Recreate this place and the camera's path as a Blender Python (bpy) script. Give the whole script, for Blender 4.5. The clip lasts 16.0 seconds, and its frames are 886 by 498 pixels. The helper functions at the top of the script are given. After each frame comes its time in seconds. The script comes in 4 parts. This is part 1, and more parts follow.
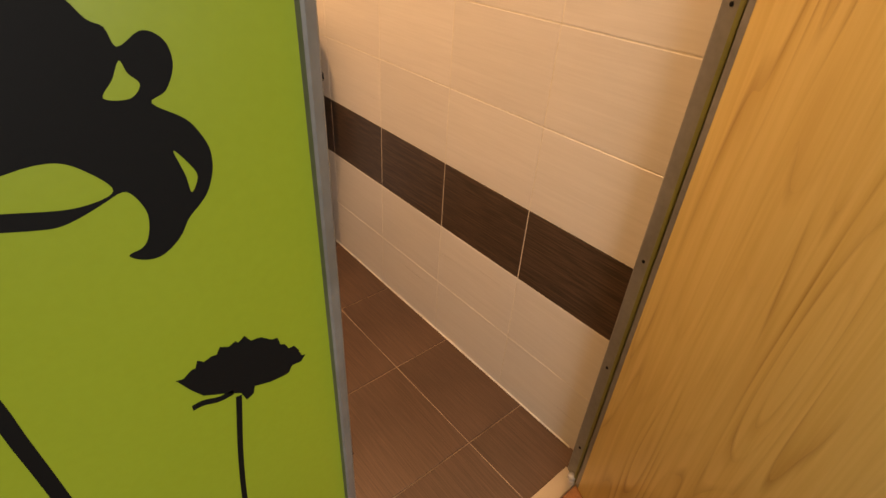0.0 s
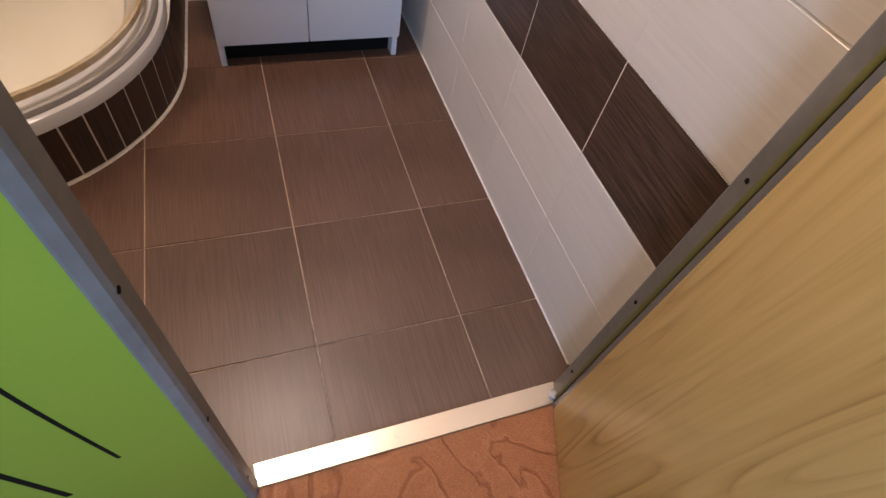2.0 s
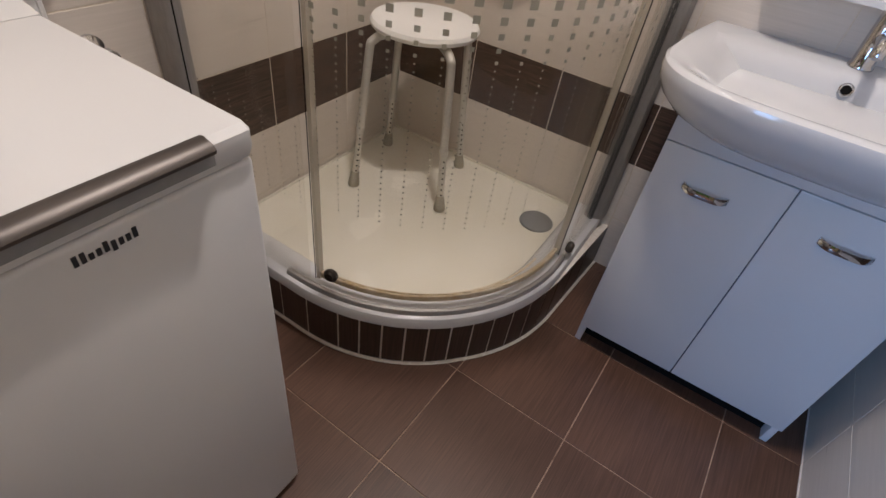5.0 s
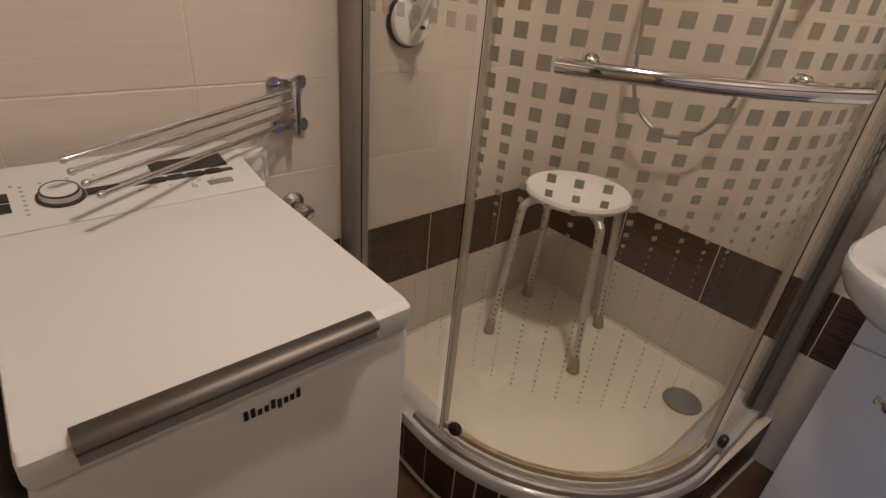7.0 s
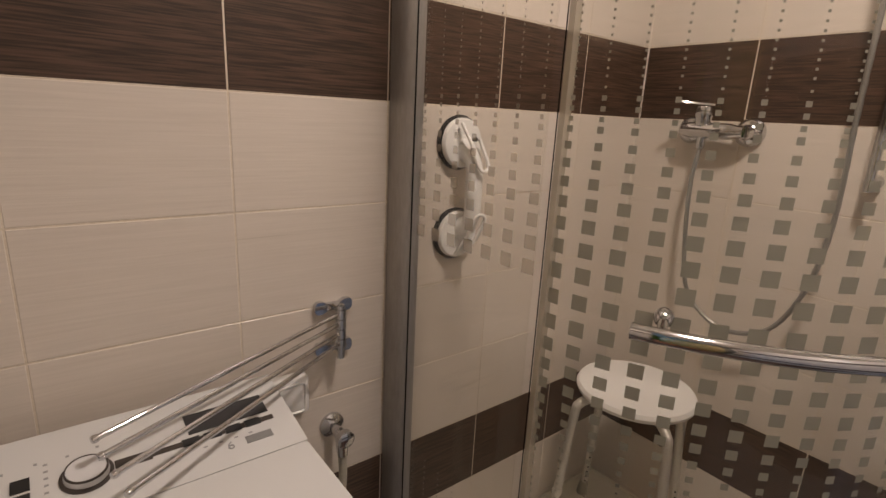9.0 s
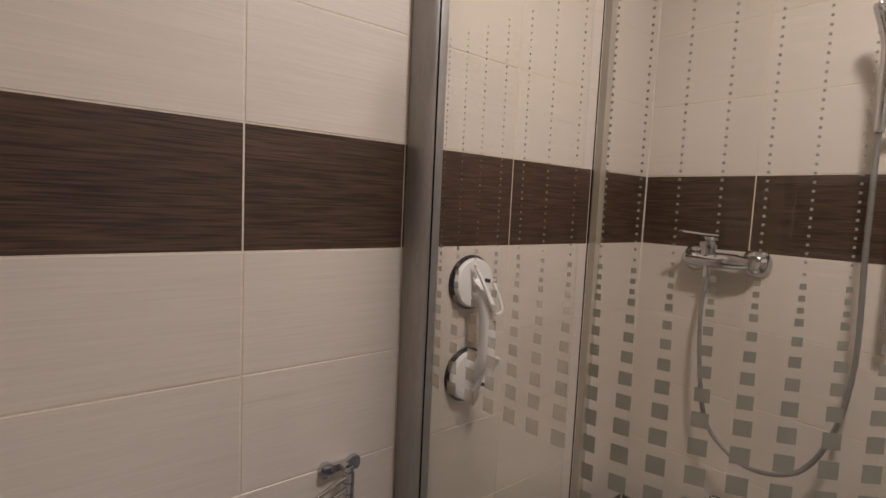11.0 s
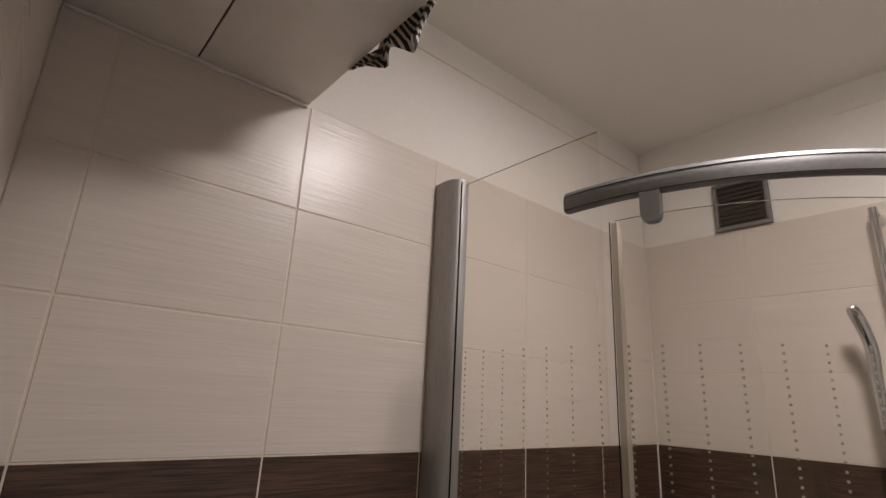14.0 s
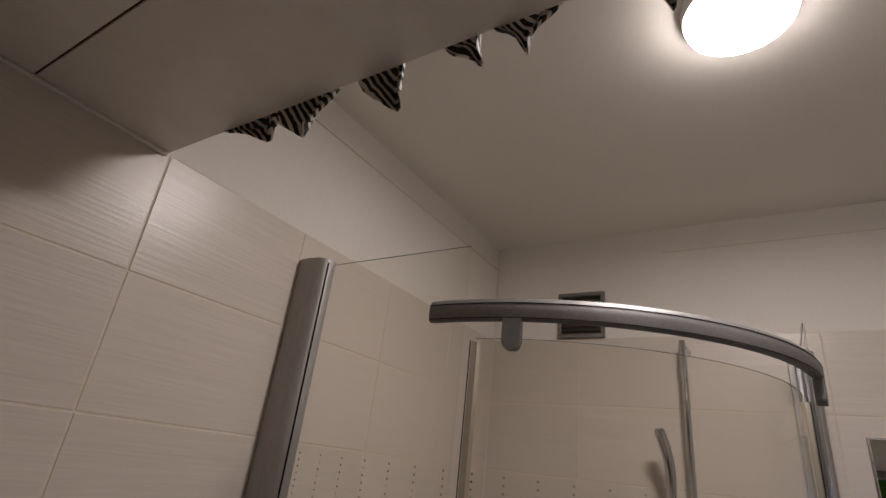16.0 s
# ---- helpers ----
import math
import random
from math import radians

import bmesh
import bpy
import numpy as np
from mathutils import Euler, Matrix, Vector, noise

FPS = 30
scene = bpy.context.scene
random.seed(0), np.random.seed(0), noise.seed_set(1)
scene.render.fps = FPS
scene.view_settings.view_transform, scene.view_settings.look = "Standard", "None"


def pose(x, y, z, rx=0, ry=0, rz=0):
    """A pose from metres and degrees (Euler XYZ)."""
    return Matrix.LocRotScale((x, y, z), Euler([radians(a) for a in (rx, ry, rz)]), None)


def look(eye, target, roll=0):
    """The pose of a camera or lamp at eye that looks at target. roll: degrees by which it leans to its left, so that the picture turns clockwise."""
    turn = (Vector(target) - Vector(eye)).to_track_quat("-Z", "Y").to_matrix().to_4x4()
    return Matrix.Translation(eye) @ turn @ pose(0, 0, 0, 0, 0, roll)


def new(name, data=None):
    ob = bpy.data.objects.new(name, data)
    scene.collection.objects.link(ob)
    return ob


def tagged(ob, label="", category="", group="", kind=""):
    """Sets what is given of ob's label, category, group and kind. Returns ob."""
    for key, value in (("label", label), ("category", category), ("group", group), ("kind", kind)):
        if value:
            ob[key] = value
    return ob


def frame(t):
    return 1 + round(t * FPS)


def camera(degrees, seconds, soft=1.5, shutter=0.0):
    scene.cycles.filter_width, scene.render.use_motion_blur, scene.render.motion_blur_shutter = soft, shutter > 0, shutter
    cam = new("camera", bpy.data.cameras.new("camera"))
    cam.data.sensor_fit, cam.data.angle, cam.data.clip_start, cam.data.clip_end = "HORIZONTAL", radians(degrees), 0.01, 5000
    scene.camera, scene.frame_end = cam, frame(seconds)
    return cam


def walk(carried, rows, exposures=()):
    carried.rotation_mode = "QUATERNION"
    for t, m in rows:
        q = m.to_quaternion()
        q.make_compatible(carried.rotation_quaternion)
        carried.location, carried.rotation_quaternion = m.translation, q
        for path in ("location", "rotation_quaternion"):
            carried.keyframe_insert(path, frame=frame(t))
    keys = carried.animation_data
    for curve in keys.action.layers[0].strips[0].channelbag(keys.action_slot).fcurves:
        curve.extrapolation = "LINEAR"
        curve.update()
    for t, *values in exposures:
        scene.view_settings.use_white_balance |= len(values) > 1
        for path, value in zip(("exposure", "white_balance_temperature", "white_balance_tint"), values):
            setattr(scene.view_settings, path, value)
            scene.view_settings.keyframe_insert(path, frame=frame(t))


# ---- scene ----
cam = camera(82.1, 16.0)
PATH = [
    (0, (0.774, 0.08, 1.195), (1.905, 1.278, 0.061), 3.7),
    (0.5, (0.812, 0.056, 1.156), (1.88, 1.158, -0.126), 4.9),
    (1, (0.899, 0.062, 1.107), (1.802, 1.099, -0.345), 6.4),
    (1.5, (0.994, 0.089, 1.063), (1.728, 1.097, -0.501), 10.3),
    (2, (1.038, 0.136, 1.041), (1.662, 1.162, -0.559), 14.8),
    (2.5, (1.084, 0.216, 1.055), (1.548, 1.28, -0.573), 17.5),
    (3, (1.092, 0.277, 1.059), (1.362, 1.376, -0.59), 20.2),
    (3.5, (1.099, 0.348, 1.081), (1.089, 1.508, -0.548), 16.6),
    (4, (1.082, 0.410, 1.104), (0.802, 1.651, -0.439), 15.5),
    (4.5, (1.08, 0.48, 1.17), (0.573, 1.772, -0.27), 10.5),
    (5, (1.078, 0.498, 1.185), (0.391, 1.829, -0.139), 9.4),
    (7.5, (1.004, 0.508, 1.284), (-0.379, 1.672, 0.429), 4.3),
    (8, (0.953, 0.533, 1.328), (-0.499, 1.7, 0.601), 3.7),
    (8.5, (0.923, 0.541, 1.361), (-0.564, 1.726, 0.744), 3.4),
    (9, (0.901, 0.544, 1.394), (-0.614, 1.75, 0.89), 2.9),
    (11.5, (0.817, 0.53, 1.537), (-0.724, 1.801, 1.438), 2.8),
    (12, (0.817, 0.532, 1.571), (-0.726, 1.804, 1.56), 2.9),
    (12.5, (0.807, 0.516, 1.61), (-0.727, 1.795, 1.707), 3.0),
    (13, (0.808, 0.505, 1.649), (-0.719, 1.774, 1.883), 3.0),
    (13.5, (0.816, 0.482, 1.695), (-0.694, 1.73, 2.096), 2.9),
    (14, (0.815, 0.461, 1.718), (-0.665, 1.684, 2.282), 2.9),
    (14.5, (0.831, 0.448, 1.761), (-0.636, 1.632, 2.43), 4.3),
    (15, (0.808, 0.443, 1.78), (-0.538, 1.729, 2.511), 5.2),
    (15.5, (0.79, 0.442, 1.793), (-0.37, 1.879, 2.559), 5.9),
    (16, (0.793, 0.451, 1.807), (-0.237, 1.973, 2.596), 6.9),
]
EXPOSE = [
    (0.0, -0.33, 60000, 30), (0.5, -0.22, 36000, 60), (1.0, -0.05, 15000, 55), (1.5, -0.09, 10500, 34), (2.0, -0.09, 8000, 19), (2.5, -0.09, 7500, 15), (3.0, -0.14, 7200, 13), (3.5, -0.09, 7100, 12), (4.0, 0.08, 6400, 10), (4.5, -0.27, 6250, 8),
    (5.0, -0.5, 6300, 9), (7.5, -1.05, 7600, 13), (9.0, -1.05, 7100, 12), (11.5, -1.36, 6300, 10), (12.5, -1.56, 6250, 10), (14.5, -1.87, 6250, 10), (15.5, -2.25, 6350, 10), (16.0, -2.30, 6380, 10),
]
walk(cam, [(t, look(eye, target, roll)) for t, eye, target, roll in PATH], EXPOSE)

# ---------- world, lights ----------
world = bpy.data.worlds.new("sky")
scene.world = world
world.use_nodes = True
_bg = world.node_tree.nodes["Background"]
_sky = world.node_tree.nodes.new("ShaderNodeTexSky")
_sky.sky_type, _sky.sun_disc, _sky.sun_elevation, _sky.sun_rotation = "NISHITA", False, radians(35), radians(200)
world.node_tree.links.new(_sky.outputs[0], _bg.inputs[0])
_bg.inputs[1].default_value = 0.1


def area_lamp(name, m, sx, sy, watts, colour, shape="RECTANGLE"):
    data = bpy.data.lights.new(name, "AREA")
    data.shape, data.size, data.size_y, data.energy, data.color = shape, sx, sy, watts, colour
    ob = new(name, data)
    ob.matrix_world = m
    return ob


WINDOW_WATTS, LAMP_WATTS = 82.0, 22.5
area_lamp("daylight", look((0.47, -1.52, 1.5), (0.9, 0.4, 0.65)), 1.3, 1.3, WINDOW_WATTS, (0.25, 0.50, 1.0))
area_lamp("ceiling_bulb", look((0.822, 1.19, 2.518), (0.822, 1.1901, 0)), 0.165, 0.165, LAMP_WATTS, (1.0, 0.89, 0.85), "DISK")


# ---------- materials ----------
def mat(name, colour, rough=0.5, metal=0.0, **kw):
    """A surface with a base colour, streaks or blotches at two scales, and fine relief."""
    m = bpy.data.materials.new(name)
    m.use_nodes = True
    nt = m.node_tree
    b = nt.nodes["Principled BSDF"]
    b.inputs["Roughness"].default_value, b.inputs["Metallic"].default_value = rough, metal
    b.inputs["Specular IOR Level"].default_value = kw.get("spec", 0.5)
    b.inputs["Base Color"].default_value = (*colour, 1)
    b.inputs["Coat Weight"].default_value = kw.get("coat", 0.0)
    b.inputs["Coat Roughness"].default_value = 0.08
    second = kw.get("second")
    if second is None:
        second = tuple(c * 0.86 for c in colour)
    co = nt.nodes.new("ShaderNodeTexCoord")
    mp = nt.nodes.new("ShaderNodeMapping")
    mp.inputs["Scale"].default_value = kw.get("stretch", (1, 1, 1))
    nt.links.new(co.outputs["Object"], mp.inputs["Vector"])
    fine = nt.nodes.new("ShaderNodeTexNoise")
    fine.inputs["Scale"].default_value, fine.inputs["Detail"].default_value = kw.get("fine", 60), 5
    nt.links.new(mp.outputs[0], fine.inputs["Vector"])
    big = nt.nodes.new("ShaderNodeTexNoise")
    big.inputs["Scale"].default_value, big.inputs["Detail"].default_value = kw.get("big", 4), 3
    nt.links.new(mp.outputs[0] if kw.get("bigstretch") else co.outputs["Object"], big.inputs["Vector"])
    if kw.get("piece"):
        # every piece takes its own stretch of the pattern
        info = nt.nodes.new("ShaderNodeObjectInfo")
        mul = nt.nodes.new("ShaderNodeVectorMath")
        mul.operation = "ADD"
        sc = nt.nodes.new("ShaderNodeMath")
        sc.operation, sc.inputs[1].default_value = "MULTIPLY", 37.0
        nt.links.new(info.outputs["Random"], sc.inputs[0])
        nt.links.new(co.outputs["Object"], mul.inputs[0])
        nt.links.new(sc.outputs[0], mul.inputs[1])
        nt.links.new(mul.outputs[0], mp.inputs["Vector"])
    add = nt.nodes.new("ShaderNodeMath")
    add.operation = "MULTIPLY_ADD"
    add.inputs[1].default_value = kw.get("finemix", 0.6)
    nt.links.new(fine.outputs["Fac"], add.inputs[0])
    half = nt.nodes.new("ShaderNodeMath")
    half.operation, half.inputs[1].default_value = "MULTIPLY", 1 - kw.get("finemix", 0.6)
    nt.links.new(big.outputs["Fac"], half.inputs[0])
    nt.links.new(half.outputs[0], add.inputs[2])
    ramp = nt.nodes.new("ShaderNodeValToRGB")
    lo, hi = kw.get("range", (0.35, 0.65))
    ramp.color_ramp.elements[0].position, ramp.color_ramp.elements[1].position = lo, hi
    ramp.color_ramp.elements[0].color, ramp.color_ramp.elements[1].color = (*second, 1), (*colour, 1)
    nt.links.new(add.outputs[0], ramp.inputs[0])
    out = ramp.outputs[0]
    if kw.get("piece"):
        hsv = nt.nodes.new("ShaderNodeHueSaturation")
        var = nt.nodes.new("ShaderNodeMapRange")
        var.inputs[3].default_value, var.inputs[4].default_value = 1 - kw["piece"], 1 + kw["piece"]
        nt.links.new(info.outputs["Random"], var.inputs[0])
        nt.links.new(var.outputs[0], hsv.inputs["Value"])
        nt.links.new(out, hsv.inputs["Color"])
        out = hsv.outputs[0]
    nt.links.new(out, b.inputs["Base Color"])
    rr = nt.nodes.new("ShaderNodeMapRange")
    rr.inputs[3].default_value, rr.inputs[4].default_value = max(0.02, rough * 0.8), min(1, rough * 1.25)
    nt.links.new(big.outputs["Fac"], rr.inputs[0])
    if not kw.get("even"):
        nt.links.new(rr.outputs[0], b.inputs["Roughness"])
    if kw.get("bump"):
        bp = nt.nodes.new("ShaderNodeBump")
        bp.inputs["Strength"].default_value, bp.inputs["Distance"].default_value = kw["bump"], kw.get("depth", 0.002)
        nt.links.new(fine.outputs["Fac"], bp.inputs["Height"])
        nt.links.new(bp.outputs[0], b.inputs["Normal"])
    return m


def wood_mat():
    """Pale veneer with long grain and darker drawn-out rings."""
    m = mat("wood_veneer", (0.64, 0.465, 0.215), 0.46, second=(0.575, 0.405, 0.172), stretch=(60, 60, 1.1), fine=3.4, big=1.2, bigstretch=True, finemix=0.45, range=(0.38, 0.6), bump=0.04)
    nt = m.node_tree
    b = nt.nodes["Principled BSDF"]
    old = b.inputs["Base Color"].links[0].from_socket
    co = nt.nodes.new("ShaderNodeTexCoord")
    mp = nt.nodes.new("ShaderNodeMapping")
    mp.inputs["Scale"].default_value = (9.0, 9.0, 0.8)
    mp.inputs["Rotation"].default_value = (0, radians(4), 0)
    nt.links.new(co.outputs["Object"], mp.inputs[0])
    wave = nt.nodes.new("ShaderNodeTexNoise")
    wave.inputs["Scale"].default_value, wave.inputs["Detail"].default_value = 1.3, 1.0
    nt.links.new(mp.outputs[0], wave.inputs["Vector"])
    rings = nt.nodes.new("ShaderNodeMath")
    rings.operation, rings.inputs[1].default_value = "MULTIPLY", 11.0
    nt.links.new(wave.outputs["Fac"], rings.inputs[0])
    fr = nt.nodes.new("ShaderNodeMath")
    fr.operation = "FRACT"
    nt.links.new(rings.outputs[0], fr.inputs[0])
    rp = nt.nodes.new("ShaderNodeValToRGB")
    rp.color_ramp.elements[0].position, rp.color_ramp.elements[1].position = 0.0, 0.2
    rp.color_ramp.elements[0].color, rp.color_ramp.elements[1].color = (0.38, 0.22, 0.11, 1), (1, 1, 1, 1)
    nt.links.new(fr.outputs[0], rp.inputs[0])
    back = rp.color_ramp.elements.new(0.62)
    back.color = (0.95, 0.94, 0.92, 1)
    rim = rp.color_ramp.elements.new(1.0)
    rim.color = (0.62, 0.48, 0.34, 1)
    mx = nt.nodes.new("ShaderNodeMixRGB")
    mx.blend_type = "MULTIPLY"
    # the rings stand out only in patches
    pm, pn, pr = nt.nodes.new("ShaderNodeMapping"), nt.nodes.new("ShaderNodeTexNoise"), nt.nodes.new("ShaderNodeMapRange")
    pm.inputs["Scale"].default_value = (14.0, 14.0, 2.2)
    pn.inputs["Scale"].default_value, pn.inputs["Detail"].default_value = 1.0, 3.0
    pr.inputs[1].default_value, pr.inputs[2].default_value, pr.inputs[3].default_value, pr.inputs[4].default_value = 0.47, 0.68, 0.10, 0.8
    nt.links.new(co.outputs["Object"], pm.inputs[0])
    nt.links.new(pm.outputs[0], pn.inputs["Vector"])
    nt.links.new(pn.outputs["Fac"], pr.inputs[0])
    nt.links.new(pr.outputs[0], mx.inputs[0])
    nt.links.new(old, mx.inputs[1])
    nt.links.new(rp.outputs[0], mx.inputs[2])
    nt.links.new(mx.outputs[0], b.inputs["Base Color"])
    return m


def glass_mat(name, tint):
    m = bpy.data.materials.new(name)
    m.use_nodes = True
    nt = m.node_tree
    nt.nodes.remove(nt.nodes["Principled BSDF"])
    out = nt.nodes["Material Output"]
    tr, gl, mx, fr = (nt.nodes.new(n) for n in ("ShaderNodeBsdfTransparent", "ShaderNodeBsdfGlossy", "ShaderNodeMixShader", "ShaderNodeLayerWeight"))
    tr.inputs[0].default_value = (*tint, 1)
    gl.inputs["Roughness"].default_value = 0.02
    fr.inputs["Blend"].default_value = 0.5
    pw, ml = nt.nodes.new("ShaderNodeMath"), nt.nodes.new("ShaderNodeMath")
    pw.operation, pw.inputs[1].default_value = "POWER", 4.0
    ml.operation, ml.inputs[1].default_value, ml.inputs[2].default_value = "MULTIPLY_ADD", 0.55, 0.022
    nt.links.new(fr.outputs["Facing"], pw.inputs[0])
    nt.links.new(pw.outputs[0], ml.inputs[0])
    nt.links.new(ml.outputs[0], mx.inputs[0])
    nt.links.new(tr.outputs[0], mx.inputs[1])
    nt.links.new(gl.outputs[0], mx.inputs[2])
    nt.links.new(mx.outputs[0], out.inputs[0])
    return m


def frost_mat(name="frosted_print", colour=(0.33, 0.32, 0.26), rough=0.6, cover=0.93):
    m = bpy.data.materials.new(name)
    m.use_nodes = True
    nt = m.node_tree
    b = nt.nodes["Principled BSDF"]
    b.inputs["Base Color"].default_value, b.inputs["Roughness"].default_value = (*colour, 1), rough
    out = nt.nodes["Material Output"]
    tr, mx = nt.nodes.new("ShaderNodeBsdfTransparent"), nt.nodes.new("ShaderNodeMixShader")
    mx.inputs[0].default_value = cover
    nt.links.new(tr.outputs[0], mx.inputs[1])
    nt.links.new(b.outputs[0], mx.inputs[2])
    nt.links.new(mx.outputs[0], out.inputs[0])
    return m


def glow_mat(name, colour, strength):
    m = bpy.data.materials.new(name)
    m.use_nodes = True
    b = m.node_tree.nodes["Principled BSDF"]
    b.inputs["Emission Color"].default_value, b.inputs["Emission Strength"].default_value = (*colour, 1), strength
    return m


def zebra_mat():
    m = mat("zebra_print", (0.02, 0.02, 0.02), 0.8)
    nt = m.node_tree
    b = nt.nodes["Principled BSDF"]
    co, wv, rp = nt.nodes.new("ShaderNodeTexCoord"), nt.nodes.new("ShaderNodeTexWave"), nt.nodes.new("ShaderNodeValToRGB")
    wv.wave_type, wv.bands_direction = "BANDS", "DIAGONAL"
    wv.inputs["Scale"].default_value, wv.inputs["Distortion"].default_value, wv.inputs["Detail"].default_value, wv.inputs["Detail Scale"].default_value = 36, 5, 1.0, 0.8
    nt.links.new(co.outputs["Object"], wv.inputs["Vector"])
    rp.color_ramp.interpolation = "CONSTANT"
    rp.color_ramp.elements[0].color, rp.color_ramp.elements[1].color = (0.015, 0.014, 0.014, 1), (0.66, 0.61, 0.54, 1)
    rp.color_ramp.elements[1].position = 0.6
    nt.links.new(wv.outputs["Fac"], rp.inputs[0])
    nt.links.new(rp.outputs[0], b.inputs["Base Color"])
    return m


def carpet_mat():
    """Rust carpet with worn swirls pressed into the pile."""
    m = mat("carpet", (0.56, 0.225, 0.10), 0.95, second=(0.36, 0.125, 0.05), fine=420, big=9, finemix=0.7, range=(0.3, 0.7), bump=0.9, depth=0.004, spec=0.15)
    nt = m.node_tree
    b = nt.nodes["Principled BSDF"]
    old = b.inputs["Base Color"].links[0].from_socket
    co, ns, mp = nt.nodes.new("ShaderNodeTexCoord"), nt.nodes.new("ShaderNodeTexNoise"), nt.nodes.new("ShaderNodeMapping")
    mp.inputs["Scale"].default_value = (1, 0.6, 1)
    nt.links.new(co.outputs["Object"], mp.inputs[0])
    nt.links.new(mp.outputs[0], ns.inputs["Vector"])
    ns.inputs["Scale"].default_value, ns.inputs["Detail"].default_value, ns.inputs["Distortion"].default_value = 6.0, 3.0, 0.9
    mu, fr, rp = nt.nodes.new("ShaderNodeMath"), nt.nodes.new("ShaderNodeMath"), nt.nodes.new("ShaderNodeValToRGB")
    mu.operation, mu.inputs[1].default_value, fr.operation = "MULTIPLY", 6.0, "FRACT"
    nt.links.new(ns.outputs["Fac"], mu.inputs[0])
    nt.links.new(mu.outputs[0], fr.inputs[0])
    nt.links.new(fr.outputs[0], rp.inputs[0])
    rp.color_ramp.elements[0].position, rp.color_ramp.elements[1].position = 0.06, 0.22
    lift = rp.color_ramp.elements.new(0.42)
    lift.color = (0.86, 0.84, 0.82, 1)
    edge = rp.color_ramp.elements.new(0.93)
    edge.color = (0.86, 0.84, 0.82, 1)
    rim = rp.color_ramp.elements.new(1.0)
    rim.color = (0.60, 0.53, 0.49, 1)
    rp.color_ramp.elements[0].color, rp.color_ramp.elements[1].color = (0.60, 0.52, 0.48, 1), (1, 1, 1, 1)
    relief = nt.nodes.new("ShaderNodeBump")
    relief.inputs["Strength"].default_value, relief.inputs["Distance"].default_value = 0.8, 0.006
    nt.links.new(rp.outputs[0], relief.inputs["Height"])
    nt.links.new(b.inputs["Normal"].links[0].from_socket, relief.inputs["Normal"])
    nt.links.new(relief.outputs[0], b.inputs["Normal"])
    mx = nt.nodes.new("ShaderNodeMixRGB")
    mx.blend_type, mx.inputs[0].default_value = "MULTIPLY", 0.75
    nt.links.new(old, mx.inputs[1])
    nt.links.new(rp.outputs[0], mx.inputs[2])
    nt.links.new(mx.outputs[0], b.inputs["Base Color"])
    return m


CREAM = mat("cream_tile", (0.67, 0.605, 0.535), 0.3, second=(0.61, 0.548, 0.478), stretch=(1.2, 1, 34), fine=7, big=2.5, bigstretch=True, finemix=0.6, range=(0.32, 0.68), bump=0.34, depth=0.001, piece=0.03)
BROWN = mat("brown_tile", (0.112, 0.065, 0.044), 0.34, second=(0.038, 0.023, 0.015), stretch=(1.5, 1, 44), fine=8, big=5, bigstretch=True, finemix=0.7, range=(0.41, 0.62), bump=0.4, depth=0.001, piece=0.1)
FLOOR = mat("floor_tile", (0.132, 0.069, 0.045), 0.36, second=(0.060, 0.030, 0.019), stretch=(52, 1.6, 1.6), fine=6, big=3, bigstretch=False, finemix=0.55, range=(0.34, 0.66), bump=0.22, depth=0.001, piece=0.08)
STRIP = mat("plinth_tile", (0.085, 0.052, 0.036), 0.34, second=(0.035, 0.02, 0.014), stretch=(40, 40, 1.5), fine=6, big=4, bigstretch=True, range=(0.33, 0.68), bump=0.2, depth=0.001, piece=0.1)
GROUT = mat("grout", (0.72, 0.645, 0.54), 0.85, second=(0.60, 0.52, 0.41), fine=120, big=6, bump=0.2)
FGROUT = mat("floor_grout", (0.55, 0.40, 0.29), 0.85, second=(0.20, 0.125, 0.085), fine=60, big=7, finemix=0.4, bump=0.2)
WGROUT = mat("white_grout", (0.78, 0.74, 0.68), 0.7, second=(0.62, 0.55, 0.46), fine=60, big=9)
PLASTER = mat("plaster", (0.80, 0.76, 0.70), 0.85, second=(0.75, 0.705, 0.64), fine=90, big=3, finemix=0.35, bump=0.12)
LIME = mat("lime_paint", (0.235, 0.318, 0.036), 0.33, second=(0.217, 0.294, 0.031), fine=140, big=3, finemix=0.4, bump=0.06)
DECAL = mat("black_vinyl", (0.004, 0.004, 0.004), 0.6, fine=200, spec=0.15)
STEEL = mat("painted_steel", (0.19, 0.178, 0.163), 0.46, second=(0.13, 0.121, 0.108), fine=70, big=9, finemix=0.4, bump=0.08)
ALU = mat("aluminium", (0.38, 0.36, 0.34), 0.46, 0.5, second=(0.32, 0.305, 0.285), stretch=(1, 1, 0.2), fine=160, big=8)
STRIPM = mat("threshold_metal", (0.66, 0.60, 0.53), 0.34, 1.0, second=(0.64, 0.56, 0.48), stretch=(1, 14, 1), fine=90, big=8, bump=0.05)
CHROME = mat("chrome", (0.62, 0.62, 0.63), 0.07, 1.0, second=(0.56, 0.56, 0.57), fine=40)
WHITE = mat("white_enamel", (0.615, 0.615, 0.605), 0.3, second=(0.595, 0.592, 0.58), fine=300, big=2, finemix=0.5, range=(0.1, 0.9), even=True)
GLOSSW = mat("gloss_white", (0.62, 0.62, 0.625), 0.16, second=(0.60, 0.60, 0.605), fine=200, big=2, range=(0.1, 0.9), even=True)
CERAMIC = mat("ceramic", (0.57, 0.57, 0.57), 0.07, second=(0.555, 0.555, 0.555), fine=60, big=2, range=(0.1, 0.9), coat=0.4, even=True)
